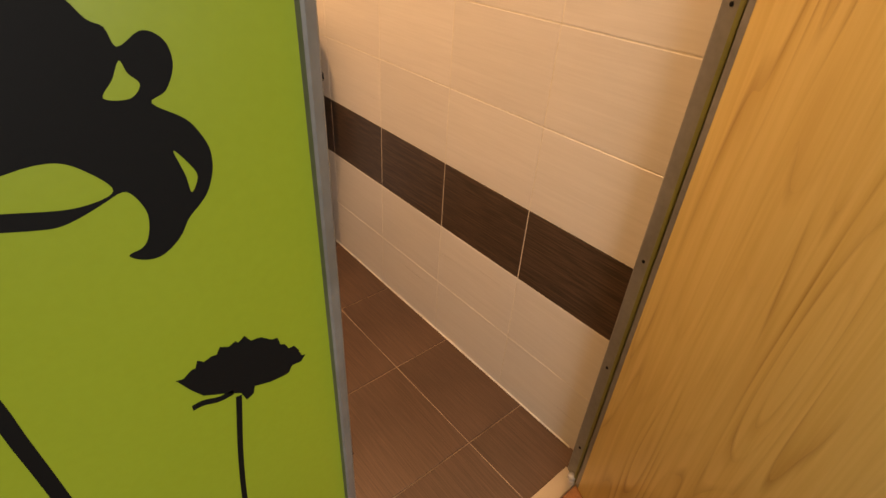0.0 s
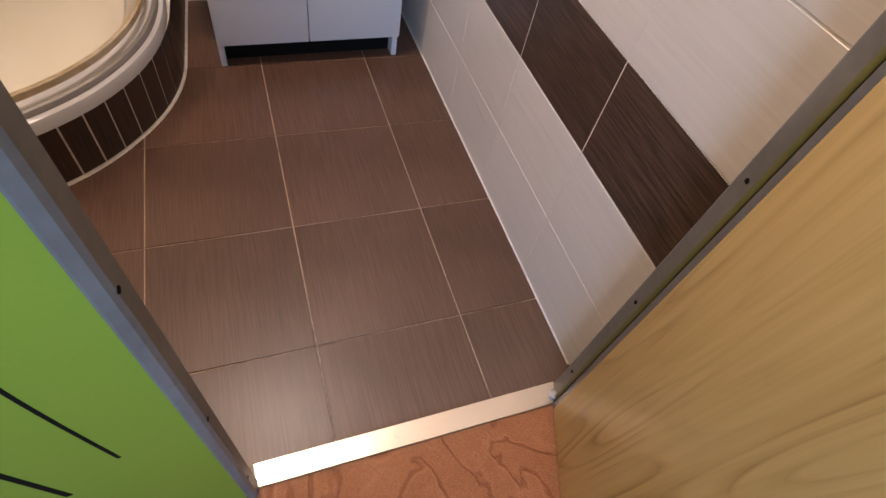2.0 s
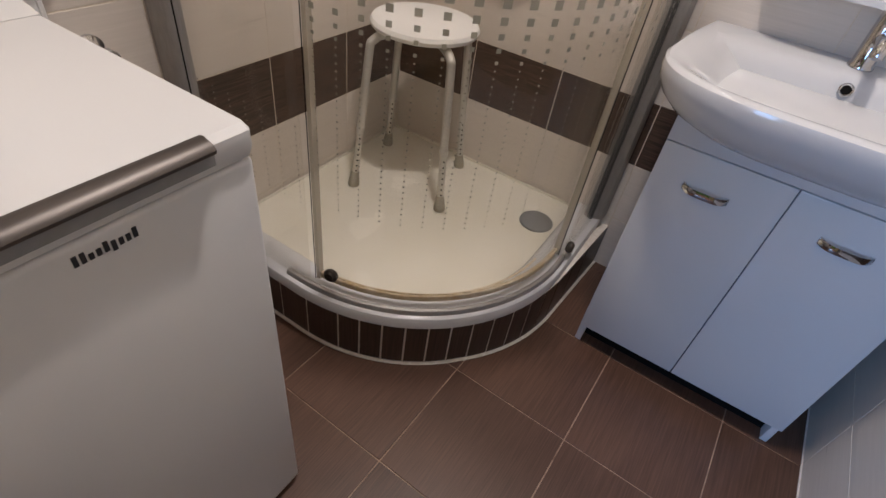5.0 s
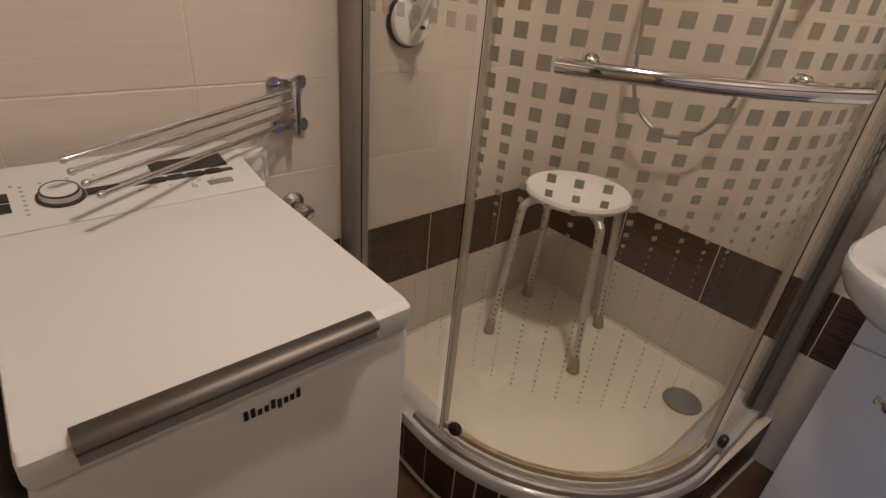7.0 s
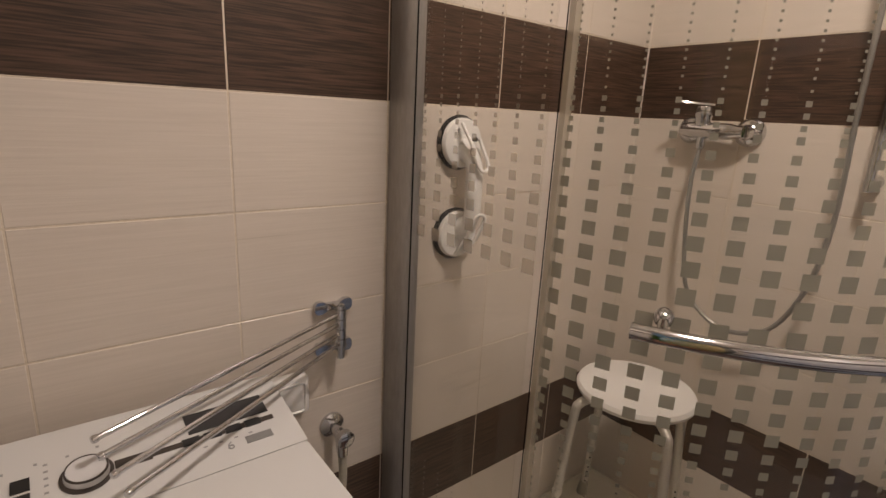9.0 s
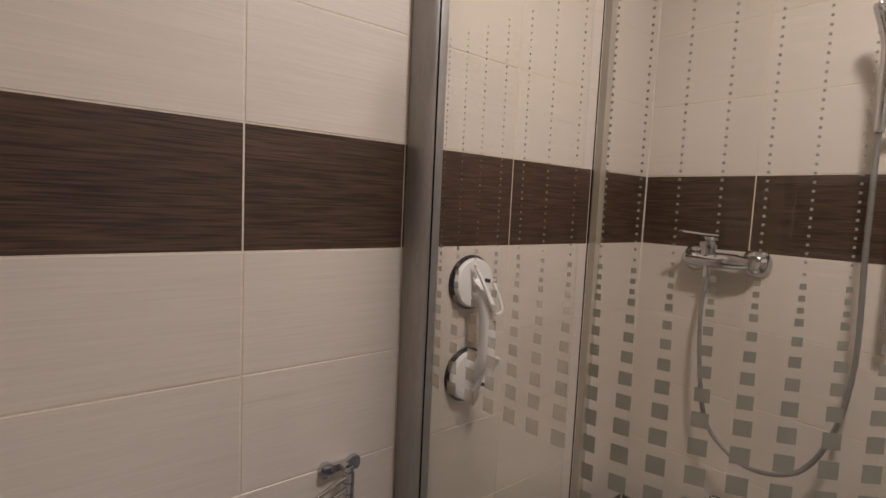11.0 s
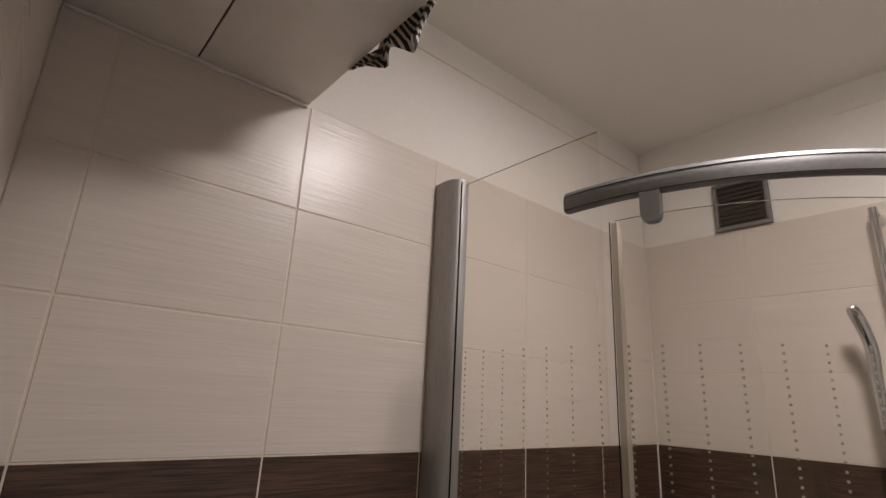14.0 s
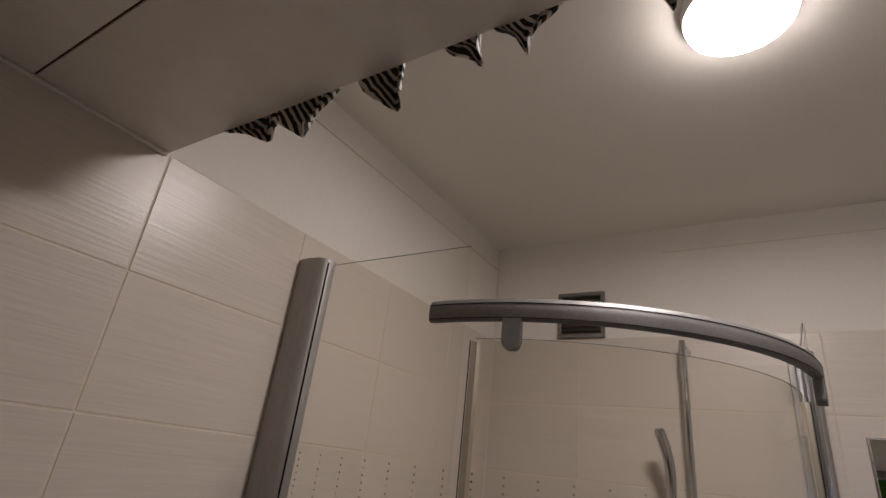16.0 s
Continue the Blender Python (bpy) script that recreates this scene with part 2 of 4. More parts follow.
ACRYL = mat("acrylic", (0.83, 0.795, 0.70), 0.25, second=(0.77, 0.73, 0.615), fine=30, big=5, finemix=0.3)
LIMESC = mat("yellowed_seal", (0.50, 0.37, 0.20), 0.5, second=(0.70, 0.62, 0.48), fine=30, big=14, finemix=0.5)
SEAL = frost_mat("clear_seal_strip", (0.52, 0.46, 0.36), 0.3, 0.55)
EDGE = mat("polished_glass_edge", (0.24, 0.26, 0.235), 0.2, fine=60)
BLACK = mat("black_plastic", (0.013, 0.013, 0.014), 0.3, fine=120)
# near-black for holes and dark lines, and for the shade built under the vanity
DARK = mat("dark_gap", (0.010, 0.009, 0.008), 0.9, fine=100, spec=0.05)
DGREY = mat("dark_bronze_grey", (0.07, 0.06, 0.052), 0.38, 0.65, second=(0.085, 0.074, 0.066), stretch=(1, 0.1, 1), fine=120, big=5)
GREY = mat("grey_plastic", (0.24, 0.24, 0.235), 0.45, fine=90)
PRINT = mat("grey_print", (0.33, 0.33, 0.33), 0.5, fine=90)
RUBBER = mat("grey_rubber", (0.40, 0.37, 0.30), 0.7, fine=90, bump=0.1)
SATIN = mat("satin_alu", (0.62, 0.595, 0.54), 0.36, 0.4, second=(0.54, 0.515, 0.46), fine=90, big=9)
PLWHITE = mat("white_plastic", (0.80, 0.79, 0.77), 0.35, second=(0.77, 0.76, 0.735), fine=160)
IVORY = mat("ivory_plastic", (0.80, 0.74, 0.56), 0.3, second=(0.77, 0.70, 0.52), fine=160)
BOARD = mat("white_laminate", (0.83, 0.79, 0.73), 0.5, second=(0.73, 0.68, 0.61), fine=20, big=3, finemix=0.45)
GLASS, FROST = glass_mat("shower_glass", (0.988, 0.983, 0.965)), frost_mat()
MIRROR = mat("mirror_silver", (0.9, 0.91, 0.9), 0.01, 1.0, second=(0.895, 0.905, 0.895), fine=10)
WOOD, ZEBRA, CARPET = wood_mat(), zebra_mat(), carpet_mat()
GLOW = glow_mat("lamp_glow", (1.0, 0.9, 0.86), 170.0)


# ---------- mesh helpers ----------
def link(name, bm, material, parent=None, label="", smooth=False):
    me = bpy.data.meshes.new(name)
    bmesh.ops.recalc_face_normals(bm, faces=bm.faces[:])
    bm.to_mesh(me)
    bm.free()
    me.materials.append(material)
    if smooth:
        me.polygons.foreach_set("use_smooth", [True] * len(me.polygons))
        me.set_sharp_from_angle(angle=radians(40))
    ob = new(name, me)
    if parent is not None:
        ob.parent = parent
    if label:
        ob["label"] = label
    return ob


def part(name, bm, material, parent, label="", smooth=True):
    return link(name, bm, material, parent, label, smooth)


def thing(name, label, category, group="", kind="", at=(0, 0, 0)):
    ob = new(name)
    ob.empty_display_size = 0.05
    ob.location = at
    return tagged(ob, label, category, group, kind)


def box(lo, hi, bevel=0.0, seg=2, bm=None):
    own = bmesh.new()
    bmesh.ops.create_cube(own, size=1)
    for v in own.verts:
        v.co = Vector([lo[i] + (v.co[i] + 0.5) * (hi[i] - lo[i]) for i in range(3)])
    if bevel:
        bmesh.ops.bevel(own, geom=own.edges[:], offset=bevel, segments=seg, profile=0.5, affect="EDGES")
    return own if bm is None else merge(bm, own)


def merge(bm, other):
    me = bpy.data.meshes.new("tmp")
    other.to_mesh(me)
    other.free()
    bm.from_mesh(me)
    bpy.data.meshes.remove(me)
    return bm


def tube(points, radius, seg=12, caps=True, bm=None):
    """A round bar along points; radius may be a list."""
    bm = bm or bmesh.new()
    pts = [Vector(p) for p in points]
    rings, up = [], Vector((0.13, 0.21, 0.97)).normalized()
    for i, p in enumerate(pts):
        d = (pts[min(i + 1, len(pts) - 1)] - pts[max(i - 1, 0)]).normalized()
        a = d.cross(up)
        if a.length < 0.05:
            a = d.cross(Vector((1, 0, 0)))
        a.normalize()
        c = d.cross(a).normalized()
        up = a.cross(d).normalized()
        r = radius[i] if isinstance(radius, (list, tuple)) else radius
        rings.append([bm.verts.new(p + r * (math.cos(k * 2 * math.pi / seg) * a + math.sin(k * 2 * math.pi / seg) * c)) for k in range(seg)])
    for r0, r1 in zip(rings, rings[1:]):
        for k in range(seg):
            bm.faces.new((r0[k], r0[(k + 1) % seg], r1[(k + 1) % seg], r1[k]))
    if caps:
        bm.faces.new(rings[0][::-1])
        bm.faces.new(rings[-1])
    return bm


def smooth_path(points, n=8):
    """A Catmull-Rom line through the points."""
    p = [Vector(q) for q in points]
    p = [2 * p[0] - p[1]] + p + [2 * p[-1] - p[-2]]
    out = []
    for i in range(1, len(p) - 2):
        for k in range(n):
            t = k / n
            out.append(0.5 * (2 * p[i] + (p[i + 1] - p[i - 1]) * t + (2 * p[i - 1] - 5 * p[i] + 4 * p[i + 1] - p[i + 2]) * t * t + (3 * p[i] - p[i - 1] - 3 * p[i + 1] + p[i + 2]) * t ** 3))
    return out + [p[-2]]


def lathe(profile, m=None, seg=32, bm=None):
    """Profile of (radius, height) turned about z, then posed by m."""
    bm = bm or bmesh.new()
    m = m or Matrix()
    rings = []
    for r, z in profile:
        if r < 1e-5:
            rings.append([bm.verts.new(m @ Vector((0, 0, z)))])
        else:
            rings.append([bm.verts.new(m @ Vector((r * math.cos(k * 2 * math.pi / seg), r * math.sin(k * 2 * math.pi / seg), z))) for k in range(seg)])
    for a, b in zip(rings, rings[1:]):
        for k in range(seg):
            j = (k + 1) % seg
            if len(a) == 1 and len(b) > 1:
                bm.faces.new((a[0], b[k], b[j]))
            elif len(b) == 1 and len(a) > 1:
                bm.faces.new((a[k], a[j], b[0]))
            elif len(a) > 1:
                bm.faces.new((a[k], a[j], b[j], b[k]))
    return bm


def loops(rows, closed=True, cap0=False, cap1=False, bm=None):
    """Skin between rows of points with equal counts."""
    bm = bm or bmesh.new()
    rr = [[bm.verts.new(p) for p in row] for row in rows]
    n = len(rr[0])
    for a, b in zip(rr, rr[1:]):
        for k in range(n if closed else n - 1):
            bm.faces.new((a[k], a[(k + 1) % n], b[(k + 1) % n], b[k]))
    if cap0:
        bm.faces.new(rr[0][::-1])
    if cap1:
        bm.faces.new(rr[-1])
    return bm


def plate(outline2d, thick, m, bm=None):
    """A flat shape of 2D points with a thickness, posed by m (shape in x, y; thickness to +z)."""
    bm = bm or bmesh.new()
    a = [bm.verts.new(m @ Vector((x, y, 0))) for x, y in outline2d]
    b = [bm.verts.new(m @ Vector((x, y, thick))) for x, y in outline2d]
    n = len(a)
    bm.faces.new(a[::-1])
    bm.faces.new(b)
    for k in range(n):
        bm.faces.new((a[k], a[(k + 1) % n], b[(k + 1) % n], b[k]))
    return bm


# ---------- plan ----------
W, D, H = 1.62, 2.0, 2.57          # width (x), far wall (y), ceiling
DOOR_OUT, DOOR_IN = 0.369, 0.415   # faces of the thin door wall
DX0, DX1, DTOP = 0.96, 1.543, 1.98  # door opening
ROW, COL, TOP = 0.2025, 0.3055, 2.2275
BED = 0.004                        # tile faces stand this much in front of the grout
SKEW = radians(-1.38)              # floor, doorway and right wall stand a little askew to the shower corner


def structure(name, bm, material, label, category):
    return tagged(link(name, bm, material), label, category, kind="structure")


# ---------- bathroom shell ----------
floor = structure("floor", box((-0.1, DOOR_IN - 0.03, -0.12), (W + 0.1, D + 0.1, -0.0025)), FGROUT, "brown grained floor tiles with sandy grout lines", "floor")
wall_left = structure("wall_left", box((-0.12, DOOR_IN, -0.12), (-BED, D + 0.12, H)), PLASTER, "cream tiled wall with two dark brown bands, plaster above", "wall")
wall_back = structure("wall_back", box((-BED, D + BED, -0.12), (W + 0.12, D + 0.12, H)), PLASTER, "cream tiled shower wall with two dark brown bands", "wall")
wall_right = structure("wall_right", box((W + BED, DOOR_IN - 0.035, -0.12), (W + 0.12, D + 0.12, H)), PLASTER, "cream tiled wall with a dark brown band", "wall")
wall_door = structure("wall_door", box((-0.12, DOOR_IN - 0.020, -0.12), (DX0 - 0.0425, DOOR_IN - BED, H)), PLASTER, "thin partition wall beside the bathroom door", "wall")
part("lintel", box((DX0 - 0.0425, DOOR_IN - 0.015, DTOP + 0.035), (DX1 + 0.041, DOOR_IN - BED, H)), PLASTER, wall_door, smooth=False)
part("pier", box((DX1 + 0.041, DOOR_IN - 0.010, -0.12), (W + 0.12, DOOR_IN - BED, H)), PLASTER, wall_door, smooth=False)
CEIL = mat("ceiling_paint", (0.89, 0.85, 0.785), 0.9, second=(0.86, 0.815, 0.745), fine=90, big=2, finemix=0.35, bump=0.1)
ceiling = structure("ceiling", box((-0.12, DOOR_IN, H), (W + 0.12, D + 0.12, H + 0.1)), CEIL, "plain off-white bathroom ceiling", "ceiling")
# plaster skin above the tiles, and grout bed under them
for wall, lo, hi in ((wall_left, (-BED, DOOR_IN, TOP), (-0.001, D, H)), (wall_back, (0, D + 0.001, TOP), (W + 0.05, D + BED, H)), (wall_right, (W + 0.001, DOOR_IN - 0.03, TOP), (W + BED, D, H))):
    part("plaster_skin", box(lo, hi), PLASTER, wall, smooth=False)
for wall, lo, hi in ((wall_left, (-BED - 0.001, DOOR_IN, 0), (-0.0009, D, TOP)), (wall_back, (-0.001, D + 0.0009, 0), (W + 0.05, D + BED + 0.001, TOP)), (wall_right, (W + 0.0009, DOOR_IN - 0.03, 0), (W + BED + 0.001, D, TOP)), (wall_door, (0, DOOR_IN - BED - 0.001, 0), (DX0 - 0.0425, DOOR_IN - 0.0009, TOP))):
    part("grout_bed", box(lo, hi), GROUT, wall, smooth=False)
# hairline joints in the plaster under the ceiling
part("plaster_seam", box((-0.001, DOOR_IN + 0.4, 2.488), (0.0006, D, 2.4905)), GROUT, wall_left, smooth=False)
part("plaster_seam", box((0.55, D - 0.0006, 2.490), (W + 0.02, D + 0.001, 2.4915)), GROUT, wall_back, smooth=False)

# sealant in the corners and along the floor
part("sealant", box((0.0, D - 0.004, 0.186), (0.004, D, TOP), 0.0012), WGROUT, wall_back)
part("sealant", box((W - 0.004, 0.43, 0.0), (W, D, 0.004), 0.0012), WGROUT, wall_right)
part("sealant", box((W - 0.0035, D - 0.0035, 0.004), (W, D, TOP), 0.001), WGROUT, wall_right)

# ---------- hall ----------
hall_floor = structure("hall_floor", box((-1.3, -1.62, -0.12), (2.4, DOOR_IN - 0.03, -0.001)), CARPET, "rust coloured carpet with worn swirling pattern", "carpet")
wall_hall = structure("wall_hall", box((-1.3, DOOR_OUT - 0.004, 0), (DX0 - 0.042, DOOR_OUT, 2.57)), LIME, "lime green hall wall with black flower decals", "wall")
part("over_door", box((DX0 - 0.042, DOOR_OUT - 0.004, DTOP + 0.035), (DX1 + 0.041, DOOR_OUT, 2.57)), LIME, wall_hall, smooth=False)
part("beside_door", box((DX1 + 0.041, DOOR_OUT - 0.004, 0), (2.4, DOOR_OUT, 2.57)), LIME, wall_hall, smooth=False)
part("core", box((-1.3, DOOR_OUT, -0.1), (-0.12, DOOR_OUT + 0.1, 2.57)), LIME, wall_hall, smooth=False)
part("core", box((W + 0.12, DOOR_OUT, -0.1), (2.4, DOOR_OUT + 0.1, 2.57)), LIME, wall_hall, smooth=False)
structure("wall_hall_west", box((-1.4, -1.62, -0.1), (-1.3, 0.47, 2.57)), LIME, "plain lime green hall wall", "wall")
structure("wall_hall_east", box((2.4, -1.62, -0.1), (2.5, 0.47, 2.57)), LIME, "plain lime green hall wall", "wall")
rear = structure("wall_hall_rear", box((-1.4, -1.66, -0.1), (-0.2, -1.56, 2.57)), LIME, "lime green hall wall with a bright opening", "wall")
part("pier", box((1.14, -1.66, -0.1), (2.5, -1.56, 2.57)), LIME, rear, smooth=False)
part("breast", box((-0.2, -1.66, -0.1), (1.14, -1.56, 0.88)), LIME, rear, smooth=False)
part("head", box((-0.2, -1.66, 2.12), (1.14, -1.56, 2.57)), LIME, rear, smooth=False)
structure("ceiling_hall", box((-1.4, -1.66, 2.57), (2.5, DOOR_IN, 2.67)), PLASTER, "plain white hall ceiling", "ceiling")

# ---------- steel door frame, threshold ----------
def door_frame():
    f = thing("door_1", "grey painted steel door frame round the bathroom doorway", "door frame", kind="structure")
    z1 = DTOP + 0.035
    left = ((DX0 - 0.042, 0.3585), (DX0 - 0.0395, 0.3580), (DX0 - 0.031, 0.3615), (DX0 - 0.0275, 0.3665), (DX0 - 0.0255, 0.387), (DX0 - 0.030, 0.396), (DX0 - 0.042, 0.396))
    right = ((DX1 + 0.042, 0.356), (DX1 + 0.006, 0.354), (DX1 + 0.003, 0.357), (DX1 + 0.013, 0.384), (DX1 + 0.017, 0.394), (DX1 + 0.020, 0.397), (DX1 + 0.042, 0.397))
    for shape, heights, at in ((left, (0.12, 0.42, 0.707, 1.1, 1.5), (DX0 - 0.0278, 0.3690, 90, -5)), (right, (0.12, 0.40, 0.677, 1.1, 1.5), (DX1 + 0.0113, 0.3800, -90, -20))):
        jamb = part("jamb", loops([[Vector((x, y, z)) for x, y in shape] for z in (0.0, z1)], True, True, True), STEEL, f, smooth=False)
        for z in heights:
            part("screw_hole", lathe([(0, 0), (0.0034, 0.0), (0.0034, 0.0012), (0, 0.0012)], pose(at[0], at[1], z, 0, at[2], at[3]), 10), DARK, jamb)
    part("door_seal", box((DX1 + 0.001, 0.3590, 0.0), (DX1 + 0.0055, 0.3670, DTOP), 0.001), mat("olive_rubber", (0.17, 0.15, 0.04), 0.6, fine=80), f, "olive rubber door seal")
    part("head", box((DX0 - 0.041, DOOR_OUT - 0.0115, DTOP), (DX1 + 0.041, DOOR_IN + 0.0035, DTOP + 0.0345), 0.004), STEEL, f)
    return f


door_frame()
strip = [Vector((DX0 - 0.0295, 0.3745, 0)), Vector((DX1 + 0.009, 0.3570, 0)), Vector((DX1 + 0.021, 0.4010, 0)), Vector((DX0 - 0.0305, 0.4165, 0))]
mid_strip = sum(strip, Vector()) / 4
threshold = tagged(link("threshold_strip", loops([[q + (mid_strip - q) * k + Vector((0, 0, z)) for q in strip] for z, k in ((-0.004, 0.0), (0.006, 0.0), (0.008, 0.008))], True, True, True), STRIPM), "worn brushed metal threshold strip in the doorway", "threshold strip")
part("screw", lathe([(0, 0.002), (0.004, 0.002), (0.0045, 0)], pose(1.2, 0.388, 0.008), 10), STRIPM, threshold)
part("end_clip", lathe([(0.011, 0), (0.011, 0.014), (0.006, 0.018), (0, 0.018)], pose(DX1 + 0.004, 0.372, 0.006), 14), ALU, threshold)


def door_leaf(angle):
    """Leaf hinged at the right jamb, open into the hall by angle degrees. Along +x from the hinge: wood face at y = 0, green face behind."""
    wdt, thick, hgt = 0.625, 0.04, 1.965
    d = thing("door_leaf", "open door, wood-grain inside and lime green outside", "door")
    core = part("leaf", box((0.002, 0.001, 0.012), (wdt - 0.0015, thick - 0.001, 0.012 + hgt), 0.001), STEEL, d, "grey painted edge")
    part("edge_strip", box((0.0, -0.0015, 0.0115), (0.0125, 0.001, 0.0125 + hgt), 0.0006), STEEL, core, "grey metal edge strip")
    part("inner_face", box((0.0125, -0.0025, 0.011), (wdt, 0.001, 0.013 + hgt), 0.0012), WOOD, core, "pale wood-grain veneer")
    part("outer_face", box((0, thick - 0.001, 0.011), (wdt, thick + 0.002, 0.013 + hgt), 0.0012), LIME, core, "lime green paint")
    part("latch_plate", box((wdt - 0.001, 0.009, 0.93), (wdt + 0.0015, 0.031, 1.14), 0.0006), STEEL, d)
    part("latch_bolt", box((wdt, 0.014, 1.02), (wdt + 0.009, 0.026, 1.055), 0.003), DGREY, d, "worn brass latch bolt")
    for side, y, mt in ((-1, -0.0025, IVORY), (1, thick + 0.002, PLWHITE)):
        h = part("backplate", box((wdt - 0.075, min(y, y + side * 0.008), 0.9), (wdt - 0.035, max(y, y + side * 0.008), 1.13), 0.003), mt, d, "ivory plastic backplate")
        part("door_handle", tube(smooth_path([(wdt - 0.055, y, 1.06), (wdt - 0.055, y + side * 0.04, 1.06), (wdt - 0.065, y + side * 0.056, 1.06), (wdt - 0.10, y + side * 0.058, 1.06), (wdt - 0.17, y + side * 0.05, 1.06), (wdt - 0.18, y + side * 0.02, 1.06)], 6), 0.0105, 14), mt, h)
    for z in (0.28, 1.65):
        part("hinge", tube([(-0.004, thick + 0.001, z), (-0.004, thick + 0.001, z + 0.09)], 0.007), STEEL, d)
    d.matrix_world = pose(DX1 - 0.003, DOOR_OUT - 0.014, 0, 0, 0, 180 + angle)
    return d


door_leaf(68)


# ---------- flower decals on the green wall ----------
def decal_pose(stretch, dx, dz):
    # shape x to the right along the wall, y up, proud of the paint
    return Matrix(((stretch, 0, 0, dx), (0, 0, -1, DOOR_OUT - 0.0041), (0, 1, 0, dz), (0, 0, 0, 1)))


def ribbon(points, widths):
    p = [Vector((*q, 0)) for q in points]
    left, right = [], []
    for i, q in enumerate(p):
        d = (p[min(i + 1, len(p) - 1)] - p[max(i - 1, 0)]).normalized()
        nrm = Vector((-d.y, d.x, 0))
        w = widths[i] if isinstance(widths, (list, tuple)) else widths
        left.append((q + nrm * w / 2)[:2])
        right.append((q - nrm * w / 2)[:2])
    return left + right[::-1]


def blob(points, n=6):
    """A closed smooth outline through a few points."""
    q = [points[-1]] + list(points) + list(points[:2])
    out = []
    for i in range(1, len(q) - 2):
        for k in range(n):
            t = k / n
            out.append(tuple(0.5 * (2 * q[i][c] + (q[i + 1][c] - q[i - 1][c]) * t + (2 * q[i - 1][c] - 5 * q[i][c] + 4 * q[i + 1][c] - q[i + 2][c]) * t * t + (3 * q[i][c] - q[i - 1][c] - 3 * q[i + 1][c] + q[i + 2][c]) * t ** 3) for c in range(2)))
    return out


def decals():
    m = decal_pose(1.0, 0.0375, -0.0085)
    small = thing("flower_decal", "black daisy silhouette decal on the green wall", "wall decal", "decals on the hall wall")
    cup = [(0.803, 0.884), (0.790, 0.893), (0.778, 0.900), (0.771, 0.912), (0.765, 0.925), (0.776, 0.928), (0.781, 0.934), (0.790, 0.932), (0.797, 0.937), (0.808, 0.936), (0.815, 0.937), (0.826, 0.929), (0.838, 0.921), (0.843, 0.911), (0.850, 0.905), (0.853, 0.897), (0.858, 0.890), (0.846, 0.886), (0.838, 0.879), (0.826, 0.880), (0.814, 0.884), (0.812, 0.877), (0.806, 0.874)]
    rag = []
    rnd = random.Random(3)
    for i, (x, y) in enumerate(cup):
        x2, y2 = cup[(i + 1) % len(cup)]
        rag.append((x, y))
        if 3 < i < 18:
            rag.append((x * 0.5 + x2 * 0.5 + rnd.uniform(-0.002, 0.002), y * 0.5 + y2 * 0.5 - 0.003))
    part("flower_head", plate(rag, 0.0004, m), DECAL, small, smooth=False)
    part("petal", plate(ribbon([p[:2] for p in smooth_path([(0.798, 0.889, 0), (0.787, 0.889, 0), (0.777, 0.893, 0), (0.769, 0.893, 0)])], 0.005), 0.0004, m), DECAL, small, smooth=False)
    part("stem", plate(ribbon([p[:2] for p in smooth_path([(0.801, 0.882, 0), (0.790, 0.81, 0), (0.7825, 0.735, 0), (0.7815, 0.665, 0), (0.783, 0.585, 0), (0.787, 0.505, 0), (0.7945, 0.393, 0)])], 0.0045), 0.0004, m), DECAL, small, smooth=False)
    m = decal_pose(1.0, 0.0, 0.0)
    lily = thing("flower_decal", "large black lily silhouette decal on the green wall", "wall decal", "decals on the hall wall")
    body = [(0.690, 1.064), (0.735, 1.059), (0.766, 1.051), (0.777, 1.049), (0.787, 1.051), (0.798, 1.055), (0.809, 1.059), (0.814, 1.054), (0.817, 1.044), (0.816, 1.035), (0.813, 1.027), (0.809, 1.023), (0.802, 1.021), (0.807, 1.016), (0.815, 1.014), (0.823, 1.017), (0.831, 1.024),
            (0.837, 1.033), (0.845, 1.040), (0.851, 1.047), (0.856, 1.059), (0.857, 1.071), (0.854, 1.081), (0.848, 1.091), (0.834, 1.102), (0.842, 1.107), (0.848, 1.118), (0.848, 1.128), (0.844, 1.134), (0.837, 1.136), (0.826, 1.130), (0.823, 1.139), (0.817, 1.143), (0.806, 1.157), (0.77, 1.18), (0.69, 1.19), (0.64, 1.12)]
    part("flower_head", plate(blob(body, 4), 0.0004, m), DECAL, lily, smooth=False)
    holes = ([(0.814, 1.108), (0.820, 1.116), (0.825, 1.124), (0.827, 1.118), (0.831, 1.112), (0.825, 1.106)],
             [(0.838, 1.075), (0.843, 1.068), (0.847, 1.058), (0.842, 1.049), (0.841, 1.060)],
             [(0.735, 1.072), (0.765, 1.081), (0.785, 1.082), (0.797, 1.074), (0.805, 1.061), (0.789, 1.057), (0.768, 1.061)])
    for hole in holes:
        part("cutout", plate(blob(hole), 0.0006, m @ Matrix.Translation((0, 0, 0.0002))), LIME, lily, "green wall showing through", smooth=False)
    part("stem", plate(ribbon([p[:2] for p in smooth_path([(0.70, 1.03, 0), (0.716, 0.975, 0), (0.7185, 0.919, 0), (0.720, 0.865, 0), (0.7215, 0.774, 0), (0.721, 0.639, 0), (0.732, 0.489, 0), (0.752, 0.30, 0)])], 0.0085), 0.0004, m), DECAL, lily, smooth=False)


decals()

# ---------- shower: outline of the quadrant ----------
SC, SR = (0.35, 1.65), 0.5
S1, S2 = 0.35, 0.35 + 0.5 * math.pi / 2
S3 = S2 + 0.35


